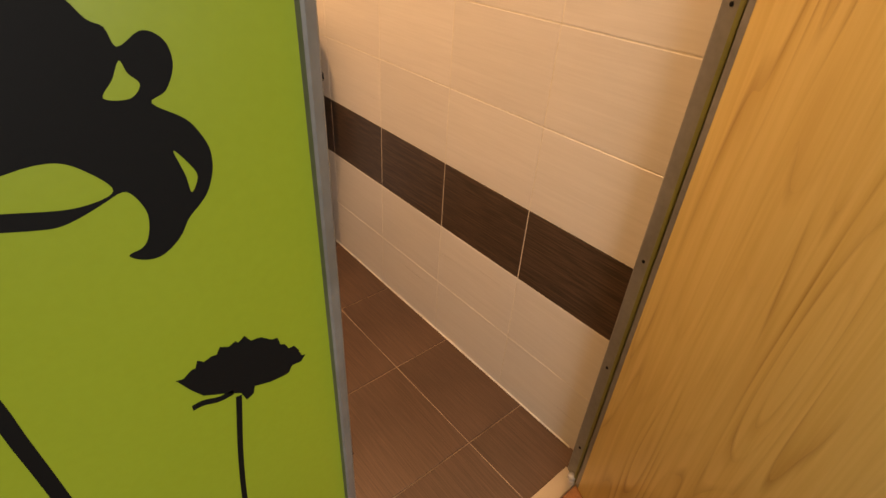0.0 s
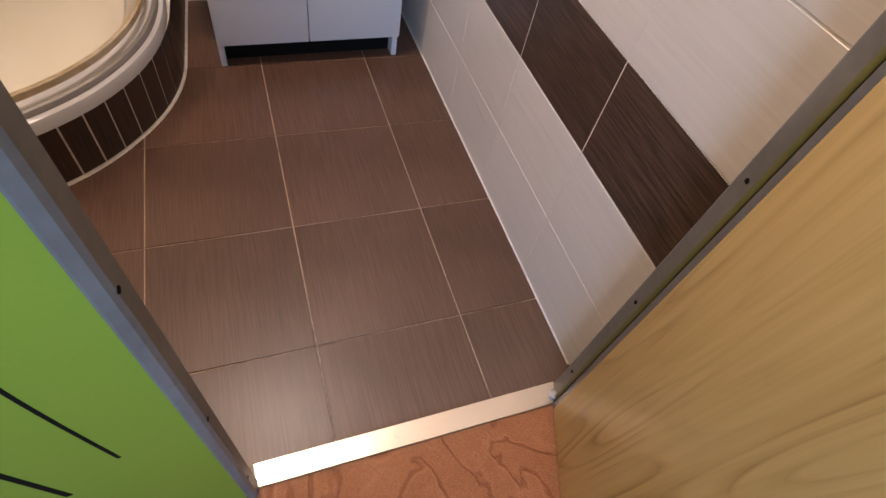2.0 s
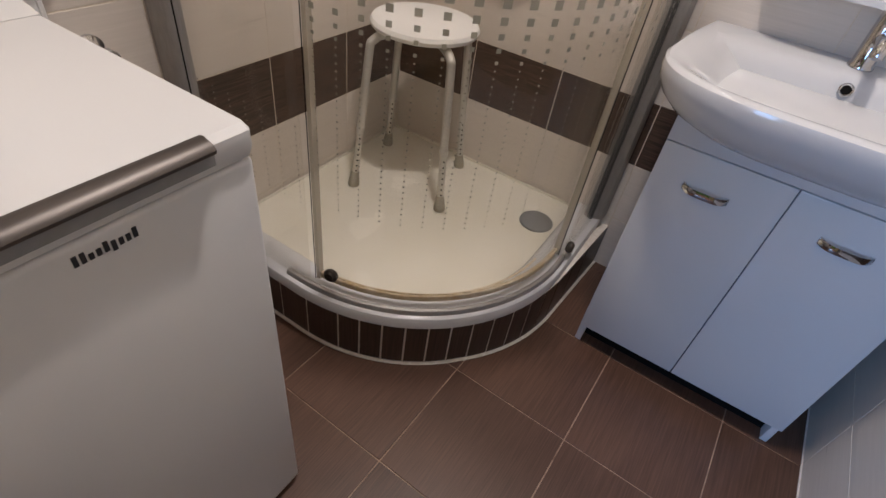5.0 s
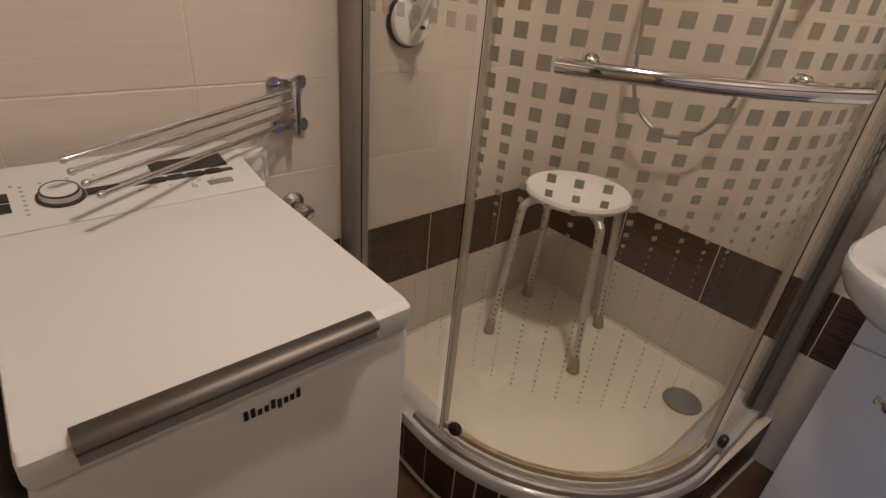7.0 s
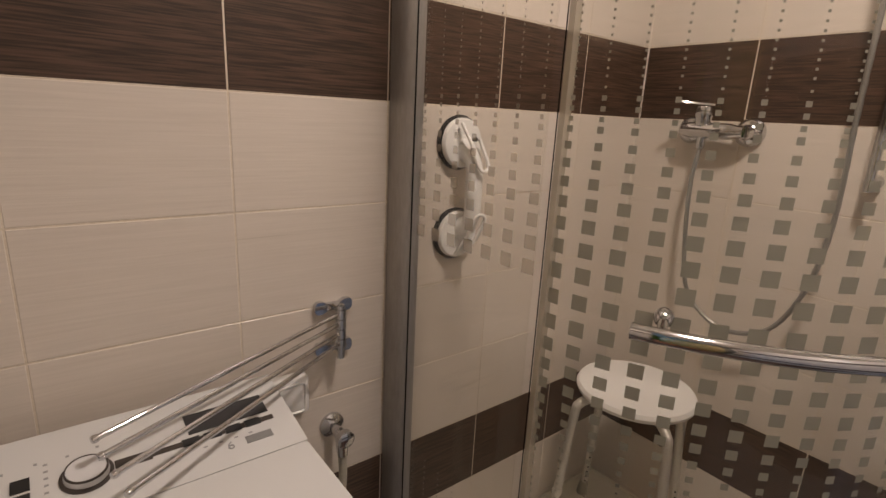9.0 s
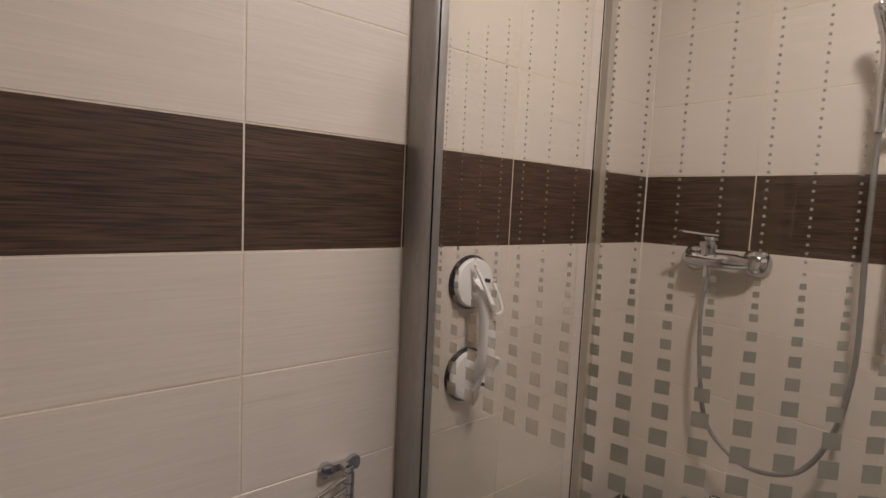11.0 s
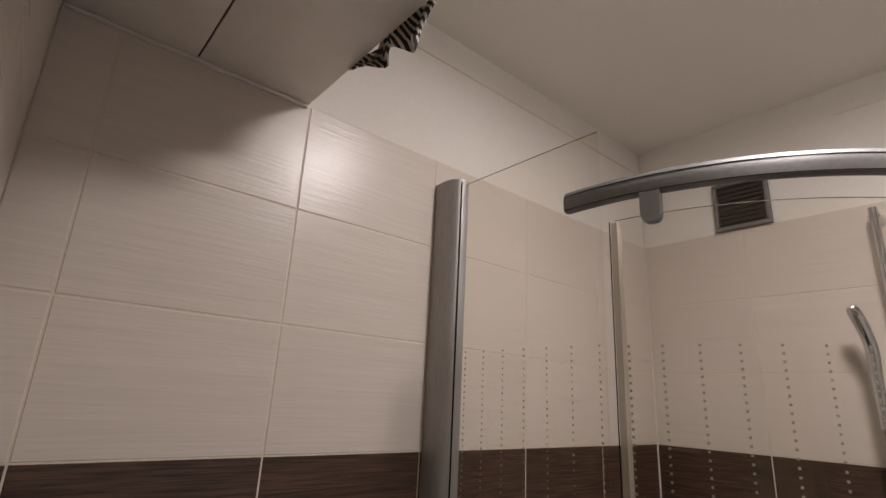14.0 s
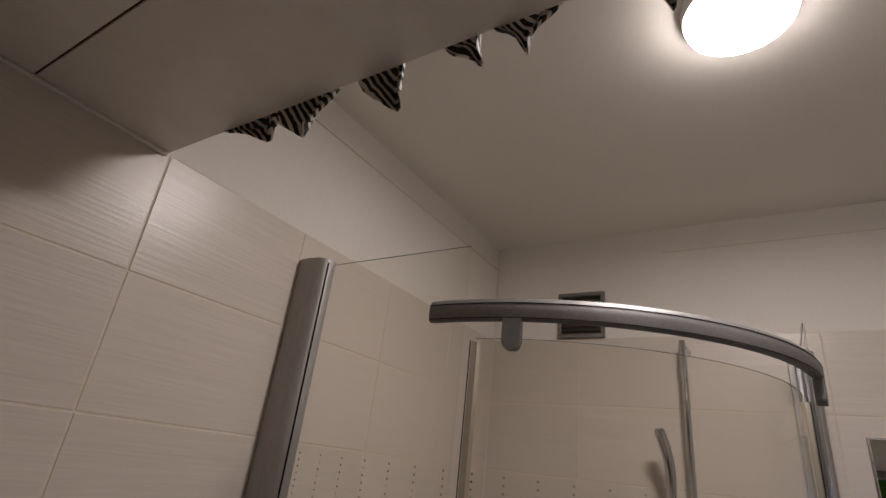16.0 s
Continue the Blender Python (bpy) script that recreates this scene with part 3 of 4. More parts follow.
def around(s):
    """Point and outward normal at s metres along the shower's outline of radius 0.5, from the left wall to the far wall."""
    if s <= S1:
        return Vector((s, SC[1] - SR, 0)), Vector((0, -1, 0))
    if s >= S2:
        return Vector((SC[0] + SR, SC[1] + s - S2, 0)), Vector((1, 0, 0))
    a = -math.pi / 2 + (s - S1) / SR
    n = Vector((math.cos(a), math.sin(a), 0))
    return Vector((*SC, 0)) + n * SR, n


def sweep(profile, s0, s1, steps=40, caps=True, flare=0.0):
    """A closed profile of (outward, z) drawn along the outline; flare lets it run outward past the middle of the bend."""
    rows = []
    stops = sorted(set([s0 + (s1 - s0) * i / steps for i in range(steps + 1)] + [s for s in (S1, S2) if s0 < s < s1]))
    for s in stops:
        p, n = around(s)
        out = flare * max(0.0, s - 0.80)
        rows.append([p + n * (o + out) + Vector((0, 0, z)) for o, z in profile])
    return loops(rows, True, caps, caps)


def rect(o0, o1, z0, z1, b=0.003):
    return [(o0 + b, z0), (o1 - b, z0), (o1, z0 + b), (o1, z1 - b), (o1 - b, z1), (o0 + b, z1), (o0, z1 - b), (o0, z0 + b)]


TRAY_Z, RIM_Z = 0.178, 0.205


def shower_tray():
    t = thing("shower_tray", "cream acrylic quadrant shower tray on a tiled plinth", "shower tray")
    part("rim", sweep([(-0.07, TRAY_Z), (-0.055, RIM_Z - 0.004), (-0.05, RIM_Z), (0.022, RIM_Z), (0.031, RIM_Z - 0.005), (0.034, RIM_Z - 0.014), (0.034, 0.168), (0.03, 0.165), (0.0, 0.165), (-0.07, 0.165)], 0.001, S3 - 0.001, 48), GLOSSW, t)
    bm = bmesh.new()
    ring = [around(S3 * i / 40)[0] - around(S3 * i / 40)[1] * 0.068 for i in range(41)]
    pts = [Vector((0.005, ring[0].y, 0))] + ring[1:-1] + [Vector((ring[-1].x, D - 0.005, 0))] + [Vector((0.005, D - 0.005, 0))]
    ctr = Vector((0.6, 1.75, TRAY_Z - 0.006))
    c = bm.verts.new(ctr)
    out = [bm.verts.new((p.x, p.y, TRAY_Z)) for p in pts]
    for a, b in zip(out, out[1:] + out[:1]):
        bm.faces.new((a, b, c))
    part("basin_floor", bm, ACRYL, t)
    for lo, hi in (((0.001, 1.16, TRAY_Z - 0.01), (0.007, D - 0.001, TRAY_Z + 0.008)), ((0.007, D - 0.007, TRAY_Z - 0.01), (0.85, D - 0.001, TRAY_Z + 0.008))):
        part("upstand", box(lo, hi, 0.004), ACRYL, t)
    drain = part("drain_cover", lathe([(0.056, 0.0), (0.054, 0.006), (0.046, 0.009), (0.02, 0.011), (0, 0.0115)], pose(0.715, 1.83, TRAY_Z - 0.002), 36), GREY, t, "grey domed drain cover")
    part("stain_line", sweep([(-0.052, RIM_Z - 0.001), (-0.046, RIM_Z - 0.001), (-0.046, RIM_Z + 0.001), (-0.052, RIM_Z + 0.001)], 0.40, S2 - 0.02, 40), LIMESC, t, "yellowed limescale line")
    return t


shower_tray()


def plinth():
    p = thing("tray_plinth", "dark brown tile strips with white joints under the tray", "plinth", kind="structure")
    part("grout_bed", sweep([(-0.03, -0.002), (0.0165, -0.002), (0.0165, 0.166), (-0.03, 0.166)], 0.001, S3 - 0.001, 48, flare=0.068), WGROUT, p)
    part("sealant", sweep([(0.016, -0.001), (0.0265, -0.001), (0.0245, 0.003), (0.0185, 0.005)], 0.001, S3 - 0.001, 48, flare=0.068), WGROUT, p, "white sealant bead")
    cuts = [0.002, 0.078, 0.175, 0.272, 0.369, 0.466]
    while cuts[-1] < S2 - 0.04:
        cuts.append(cuts[-1] + 0.0592)
    cuts += [cuts[-1] + 0.10, cuts[-1] + 0.2, S3 - 0.002]
    for a, b in zip(cuts, cuts[1:]):
        if b - a > 0.01:
            part("strip_tile", sweep(rect(0.010, 0.0182, 0.006, 0.1655, 0.0008), a + 0.0025, b - 0.0025, 3, flare=0.068), STRIP, p, smooth=False)


plinth()

G_TOP, GO = 2.16, 0.013            # top of the fixed glass; its offset from the outline
DOOR_S0, DOOR_S1 = 0.400, S2 + 0.02


def frosted(s0, s1, off, parent, left_out=(0.0, 0.0), material=None):
    """Printed squares: largest at hip height, dwindling to dots above and below."""
    bm = bmesh.new()
    levels = [(1.127, 0.0245)]
    for sgn in (1, -1):
        z = 1.127
        while 0.48 < z < 1.80:
            gap = 0.043 - 0.083 * abs(z - 1.127)
            fine = z > 1.375 if sgn > 0 else z < 0.86
            if fine:
                gap = 0.0105 if z > 1.45 else 0.0145
            z += sgn * gap
            levels.append((z, (0.0072 if 1.37 < z < 1.43 else 0.0033) if fine else gap * 0.575 - 0.03 * max(0.0, z - 1.26) - 0.045 * max(0.0, 0.98 - z)))
    levels = [(z, q) for z, q in levels if not left_out[0] < z < left_out[1]]
    s = s0
    while s < s1:
        p, n = around(s)
        p = p + n * off
        u = Vector((-n.y, n.x, 0))
        for z, size in levels:
            h = size / 2
            bm.faces.new([bm.verts.new(p + u * a + Vector((0, 0, z + b))) for a, b in ((-h, -h), (h, -h), (h, h), (-h, h))])
        s += 0.0486
    ob = part("frosted_print", bm, material or FROST, parent, "grey frosted squares fading to dots", smooth=False)
    ob["kind"], ob.visible_shadow = "stuff", False


def enclosure():
    e = thing("shower_enclosure", "quadrant shower enclosure, clear glass printed with grey squares, aluminium frame", "shower enclosure")
    z0 = RIM_Z + 0.002
    # wall profiles
    part("wall_profile", loops([[Vector((x, y, z)) for x, y in ((0.001, 1.106), (0.030, 1.104), (0.051, 1.107), (0.062, 1.114), (0.0675, 1.1225), (0.0675, 1.1415), (0.001, 1.1415))] for z in (z0, 2.168)], True, True, True), ALU, e, "matt aluminium wall profile")
    part("profile_edge", box((0.0670, 1.1205, z0), (0.0690, 1.1228, 2.160), 0.0003), DARK, e)
    part("wall_profile", loops([[Vector((x, y, z)) for x, y in ((0.835, D - 0.001), (0.835, D - 0.064), (0.858, D - 0.064), (0.886, D - 0.05), (0.892, D - 0.034), (0.892, D - 0.001))] for z in (z0, 2.168)], True, True, True), ALU, e, "matt aluminium wall profile")
    part("profile_edge", box((0.846, D - 0.070, z0), (0.8635, D - 0.064, 2.160), 0.001), BLACK, e)
    # fixed panes
    g1 = part("fixed_glass", sweep(rect(GO - 0.003, GO + 0.003, z0 + 0.006, G_TOP, 0.0006), 0.052, 0.385, 14), GLASS, e)
    # paler, thinner print on this pane, with no squares between these heights
    frosted(0.085, 0.378, GO + 0.0036, g1, (0.66, 1.165), frost_mat("faded_print", (0.52, 0.46, 0.38), 0.6, 0.5))
    g2 = part("fixed_glass", sweep(rect(GO - 0.003, GO + 0.003, z0 + 0.006, G_TOP, 0.0006), S3 - 0.315, S3 - 0.066, 10), GLASS, e)
    frosted(S3 - 0.30, S3 - 0.075, GO + 0.0036, g2)
    # sliding curved door, inside the fixed panes
    o = GO - 0.0235
    g3 = part("sliding_door", sweep(rect(o - 0.003, o + 0.003, z0 + 0.041, 2.005, 0.0006), DOOR_S0 - 0.003, DOOR_S1 + 0.06, 64), GLASS, e)
    frosted(DOOR_S0 + 0.011, DOOR_S1 - 0.01, o + 0.0036, g3)
    for s in (DOOR_S0, DOOR_S1):
        part("edge_seal", sweep(rect(o - 0.005, o + 0.011, z0 + 0.02, 2.0, 0.0018), s - 0.005, s + 0.005, 3), SEAL, g3, "yellowed clear edge seal")
        part("seal_lip", sweep(rect(o + 0.0125, o + 0.0145, z0 + 0.02, 2.0, 0.0005), s - 0.0062, s - 0.0052, 2), DARK, g3, "dark seal lip")
    part("bottom_seal", sweep(rect(o - 0.006, o + 0.006, z0 + 0.022, z0 + 0.041, 0.002), DOOR_S0, DOOR_S1, 48), LIMESC, g3, "yellowed bottom seal")
    for pane in (g1, g2, g3):
        pane.visible_shadow = False
    # polished top edges of the panes
    for pane, off, s0, s1, z in ((g1, GO, 0.070, 0.385, G_TOP), (g2, GO, S3 - 0.315, S3 - 0.066, G_TOP), (g3, o, DOOR_S0 - 0.003, DOOR_S1 + 0.06, 2.005)):
        part("polished_edge", sweep(rect(off - 0.0012, off + 0.0012, z + 0.0002, z + 0.0010, 0.0003), s0, s1, 40), EDGE, pane, "greenish polished edge")
    # top rail and bottom rail
    part("top_rail", sweep([(GO - 0.001, 2.027), (GO + 0.010, 2.025), (GO + 0.0155, 2.028), (GO + 0.0168, 2.041), (GO + 0.0155, 2.0535), (GO + 0.0105, 2.061), (GO - 0.001, 2.061)], 0.328, S3 - 0.332, 56), mat("satin_rail", (0.235, 0.23, 0.225), 0.5, 0.5, second=(0.195, 0.19, 0.185), fine=160, big=8), e, "curved satin aluminium top rail")
    # thin dark strips: the upper a groove, the lower a painted shadow line
    for z in (2.0285, 2.0520):
        part("rail_groove", sweep(rect(GO + 0.0148, GO + 0.0163, z, z + 0.0012, 0.0003), 0.330, S3 - 0.334, 56), DARK, e, "dark groove line and painted shadow line of the rail")
    part("bottom_rail", sweep([(GO - 0.006, RIM_Z), (GO + 0.009, RIM_Z), (GO + 0.009, RIM_Z + 0.004), (GO + 0.005, RIM_Z + 0.012), (GO - 0.002, RIM_Z + 0.014), (GO - 0.006, RIM_Z + 0.012)], 0.31, S3 - 0.31, 56), ALU, e, "curved aluminium bottom rail")
    for s, z, dz in ((DOOR_S0 + 0.065, 1.983, 1), (DOOR_S1 - 0.09, 1.983, 1), (DOOR_S0 + 0.052, RIM_Z + 0.079, -1), (DOOR_S1 + 0.03, RIM_Z + 0.04, -1)):
        p, n = around(s)
        u = Vector((-n.y, n.x, 0))
        c = p + n * (GO + 0.006) + Vector((0, 0, z))
        if dz > 0:
            shape = [(-0.0145, 0.046), (-0.0145, 0.010), (-0.012, 0.002), (-0.007, -0.002), (0.007, -0.002), (0.012, 0.002), (0.0145, 0.010), (0.0145, 0.046)]
            m = Matrix((u, Vector((0, 0, 1)), n)).transposed().to_4x4()
            m.translation = c - n * 0.006
            part("roller", plate(shape, 0.016, m), GREY, g3, "grey roller housing")
        else:
            m = n.to_track_quat("Z", "Y").to_matrix().to_4x4()
            m.translation = c - n * 0.008
            part("roller", lathe([(0, 0), (0.013, 0), (0.018, 0.006), (0.018, 0.014), (0.012, 0.02), (0, 0.02)], m, 20), DGREY, g3, "dark round roller")
    # handle bar across the door
    pts = []
    for i in range(25):
        s = 0.551 + (0.93 - 0.551) * i / 24
        p, n = around(s)
        pts.append(p + n * 0.078 + Vector((0, 0, 1.139)))
    bar = part("handle_bar", tube(pts, 0.0115, 16), CHROME, g3, "curved chrome handle bar")
    for i in (2, 22):
        q = pts[i]
        n = around(0.551 + (0.93 - 0.551) * i / 24)[1]
        part("bracket", tube([q - n * 0.085, q - n * 0.080, q - n * 0.068, q - n * 0.062, q - n * 0.012], [0.013, 0.014, 0.013, 0.007, 0.007], 14), CHROME, bar)
    return e


enclosure()


# ---------- suction grab handle on the tiled wall ----------
def suction_handle():
    h = thing("suction_grab_handle", "white plastic suction grab handle stuck to the shower wall", "grab handle")
    r, yc, zu, zl = 0.055, 1.288, 1.339, 1.131
    for z, side in ((zu, 1), (zl, -1)):
        m = pose(0.0005, yc, z, 0, 90, 0)
        cup = part("suction_cup", lathe([(0, 0.0), (r + 0.005, 0.0), (r + 0.006, 0.005), (r + 0.002, 0.011), (0, 0.012)], m, 36), BLACK, h, "black rubber suction cup")
        part("cap", lathe([(r, 0.010), (r * 0.985, 0.018), (r * 0.93, 0.0215), (r * 0.5, 0.024), (0, 0.0245)], m, 36), PLWHITE, cup)
        # raised housing from the cap up to the grip
        rows = []
        for k in range(7):
            q = k / 6
            w = 0.024 - 0.008 * q
            c = Vector((0.020 + 0.034 * q, yc + 0.006, z - side * (0.012 + 0.020 * q)))
            rows.append([c + Vector((0, w * math.cos(a), (w * 1.25) * math.sin(a))) for a in [math.tau * n / 20 for n in range(20)]])
        part("housing", loops(rows, True, True, True), PLWHITE, cup)
        # pull lever: an open loop, its pin, and a thin web
        tip = z - side * 0.052
        line = smooth_path([(0.034, yc - 0.018, z + side * 0.044), (0.060, yc - 0.010, z), (0.080, yc - 0.002, tip + side * 0.004), (0.085, yc + 0.010, tip - side * 0.004), (0.084, yc + 0.020, tip + side * 0.010), (0.066, yc + 0.006, z + side * 0.012)], 6)
        lever = part("lever", tube(line, 0.0042, 10), PLWHITE, cup)
        part("web", loops([[Vector((x, y + d, zz)) for d in (-0.001, 0.001)] for x, y, zz in ((0.036, yc - 0.016, z + side * 0.03), (0.052, yc - 0.006, z), (0.064, yc + 0.002, tip + side * 0.012), (0.052, yc + 0.006, z + side * 0.004))], False), PLWHITE, lever, smooth=False)
        part("rivet", tube([(0.046, yc + 0.006, z + side * 0.010), (0.056, yc + 0.006, z + side * 0.010)], 0.0045, 12), BLACK, lever, "dark lever pin")
    part("grip", tube(smooth_path([(0.040, yc + 0.006, zu - 0.015), (0.054, yc + 0.006, zu - 0.045), (0.057, yc + 0.006, 1.26), (0.057, yc + 0.006, 1.20), (0.054, yc + 0.006, zl + 0.045), (0.040, yc + 0.006, zl + 0.015)], 6), 0.0185, 18), PLWHITE, h)


suction_handle()


# ---------- shower stool ----------
def stool():
    cx, cy, zt = 0.252, 1.762, 0.708
    t = thing("shower_stool", "white plastic shower stool with four aluminium legs", "stool", at=(cx, cy, TRAY_Z))
    seat = lathe([(0, zt - TRAY_Z), (0.138, zt - TRAY_Z), (0.152, zt - TRAY_Z - 0.004), (0.158, zt - TRAY_Z - 0.014), (0.154, zt - TRAY_Z - 0.025), (0.14, zt - TRAY_Z - 0.03), (0, zt - TRAY_Z - 0.03)], None, 40)
    part("seat", seat, PLWHITE, t)
    for fx, fy in ((0.438, 1.664), (0.347, 1.93), (0.146, 1.581), (0.065, 1.868)):
        dx, dy = fx - cx, fy - cy
        zs = zt - TRAY_Z - 0.045
        top = smooth_path([(dx * 0.15, dy * 0.15, zs + 0.008), (dx * 0.55, dy * 0.55, zs + 0.006), (dx * 0.745, dy * 0.745, zs - 0.010), (dx * 0.80, dy * 0.80, zs - 0.05), (dx * 0.905, dy * 0.905, 0.19)], 6)
        leg = part("leg", tube(top, 0.0125, 14), SATIN, t)
        a, b = Vector((dx * 0.897, dy * 0.897, 0.215)), Vector((dx * 0.985, dy * 0.985, 0.02))
        part("leg_tube", tube([a, b], 0.0105, 14), SATIN, leg)
        part("collar", tube([a + (b - a) * 0.02, a + (b - a) * 0.12], 0.0145, 14), SATIN, leg)
        part("rubber_foot", tube([Vector((dx, dy, 0.0)), Vector((dx, dy, 0.004)), b + Vector((0, 0, 0.012)), b + (a - b) * 0.16], [0.018, 0.019, 0.015, 0.0125], 16), RUBBER, leg, "grey rubber foot")
        for k in range(7):
            q = a + (b - a) * (0.2 + 0.1 * k)
            face = Vector((1, -1, 0)).normalized() * 0.0102
            part("height_hole", lathe([(0, 0), (0.003, 0), (0.003, 0.0008), (0, 0.0008)], Matrix.Translation(q + face) @ Vector((1, -1, 0)).to_track_quat("Z", "Y").to_matrix().to_4x4(), 8), DARK, leg)


stool()


# ---------- mixer, hose, hand shower ----------
def mixer():
    m = thing("shower_mixer", "chrome single-lever wall mixer with shower hose", "mixer tap")
    z, y = 1.392, D - 0.045
    part("body", tube([(0.165, y, z), (0.178, y, z), (0.191, y, z), (0.289, y, z), (0.304, y, z), (0.324, y, z)], [0.015, 0.020, 0.0215, 0.0205, 0.017, 0.014], 18), CHROME, m)
    for x in (0.172, 0.324):
        part("wall_flange", lathe([(0.037, 0), (0.037, 0.008), (0.030, 0.02), (0.02, 0.027), (0.016, 0.045), (0, 0.046)], pose(x, D - 0.001, z, 90, 0, 0), 28), CHROME, m)
    part("cartridge", lathe([(0.020, 0), (0.020, 0.022), (0.0225, 0.025), (0.0225, 0.044), (0.020, 0.05), (0, 0.053)], pose(0.218, y, z + 0.012), 24), CHROME, m)
    rows = []
    for d, w, h in ((-0.02, 0.012, 0.064), (0.02, 0.013, 0.066), (0.05, 0.010, 0.069), (0.078, 0.006, 0.072)):
        c = Vector((0.218 - 0.787 * d, y - 0.617 * d, z + h))
        q = Vector((0.617, -0.787, 0))
        rows.append([c - q * w, c + q * w, c + q * w * 0.8 + Vector((0, 0, 0.005)), c - q * w * 0.8 + Vector((0, 0, 0.005))])
    part("lever", loops(rows, True, True, True), CHROME, m)
    part("outlet", lathe([(0.011, 0), (0.011, -0.03), (0.009, -0.036), (0, -0.036)], pose(0.221, y, z - 0.012), 16), CHROME, m)


mixer()


def hand_shower():
    rail = thing("shower_rail", "chrome riser rail on the tiled shower wall", "shower rail")
    x, y = 0.60, D - 0.05
    part("rail_tube", tube([(x, y, 1.28), (x, y, 2.2)], 0.0095, 14), CHROME, rail)
    for z in (1.30, 2.18):
        part("rail_bracket", tube([(x, D - 0.001, z), (x, D - 0.01, z), (x, y, z)], [0.016, 0.014, 0.011], 14), CHROME, rail)
    part("slider", tube([(x, y, 1.735), (x, y, 1.775)], 0.019, 16), CHROME, rail)
    part("holder", tube([(x - 0.012, y - 0.01, 1.752), (x - 0.045, y - 0.03, 1.752)], 0.012, 14), CHROME, rail)
    hs = thing("hand_shower", "chrome hand shower hanging in its holder", "hand shower")
    hx, hy = x - 0.045, y - 0.03
    part("handle", tube(smooth_path([(hx, hy, 1.70), (hx, hy, 1.80), (hx, hy - 0.006, 1.88), (hx - 0.016, hy - 0.024, 1.955)], 6), [0.010 + 0.0003 * min(i, 10) for i in range(19)], 14), CHROME, hs)
    part("spray_head", tube([(hx - 0.004, hy - 0.010, 1.91), (hx - 0.016, hy - 0.024, 1.955), (hx - 0.018, hy - 0.026, 1.962)], [0.0135, 0.0135, 0.010], 16), CHROME, hs)
    hose = thing("shower_hose", "grey metal shower hose looping below the mixer", "hose")
    line = smooth_path([(0.221, D - 0.045, 1.345), (0.220, D - 0.06, 1.25), (0.234, D - 0.07, 1.11), (0.256, D - 0.07, 0.98), (0.30, D - 0.068, 0.915), (0.38, D - 0.065, 0.878), (0.477, D - 0.066, 0.915), (0.535, D - 0.07, 1.03), (0.560, D - 0.072, 1.2), (0.556, D - 0.075, 1.45), (hx, hy, 1.70)], 10)
    bm = bmesh.new()
    tube(line, [0.0056 if i % 2 else 0.0064 for i in range(len(line))], 10, bm=bm)
    part("hose_tube", bm, mat("steel_hose", (0.34, 0.33, 0.31), 0.35, 0.6, fine=90), hose)


hand_shower()


# ---------- washing machine ----------
def rounded(x0, x1, y0, y1, r, n=5):
    out = []
    for cx, cy, a0 in ((x1 - r, y1 - r, 0), (x0 + r, y1 - r, 90), (x0 + r, y0 + r, 180), (x1 - r, y0 + r, 270)):
        for k in range(n + 1):
            a = radians(a0 + 90 * k / n)
            out.append((cx + r * math.cos(a), cy + r * math.sin(a)))
    return out


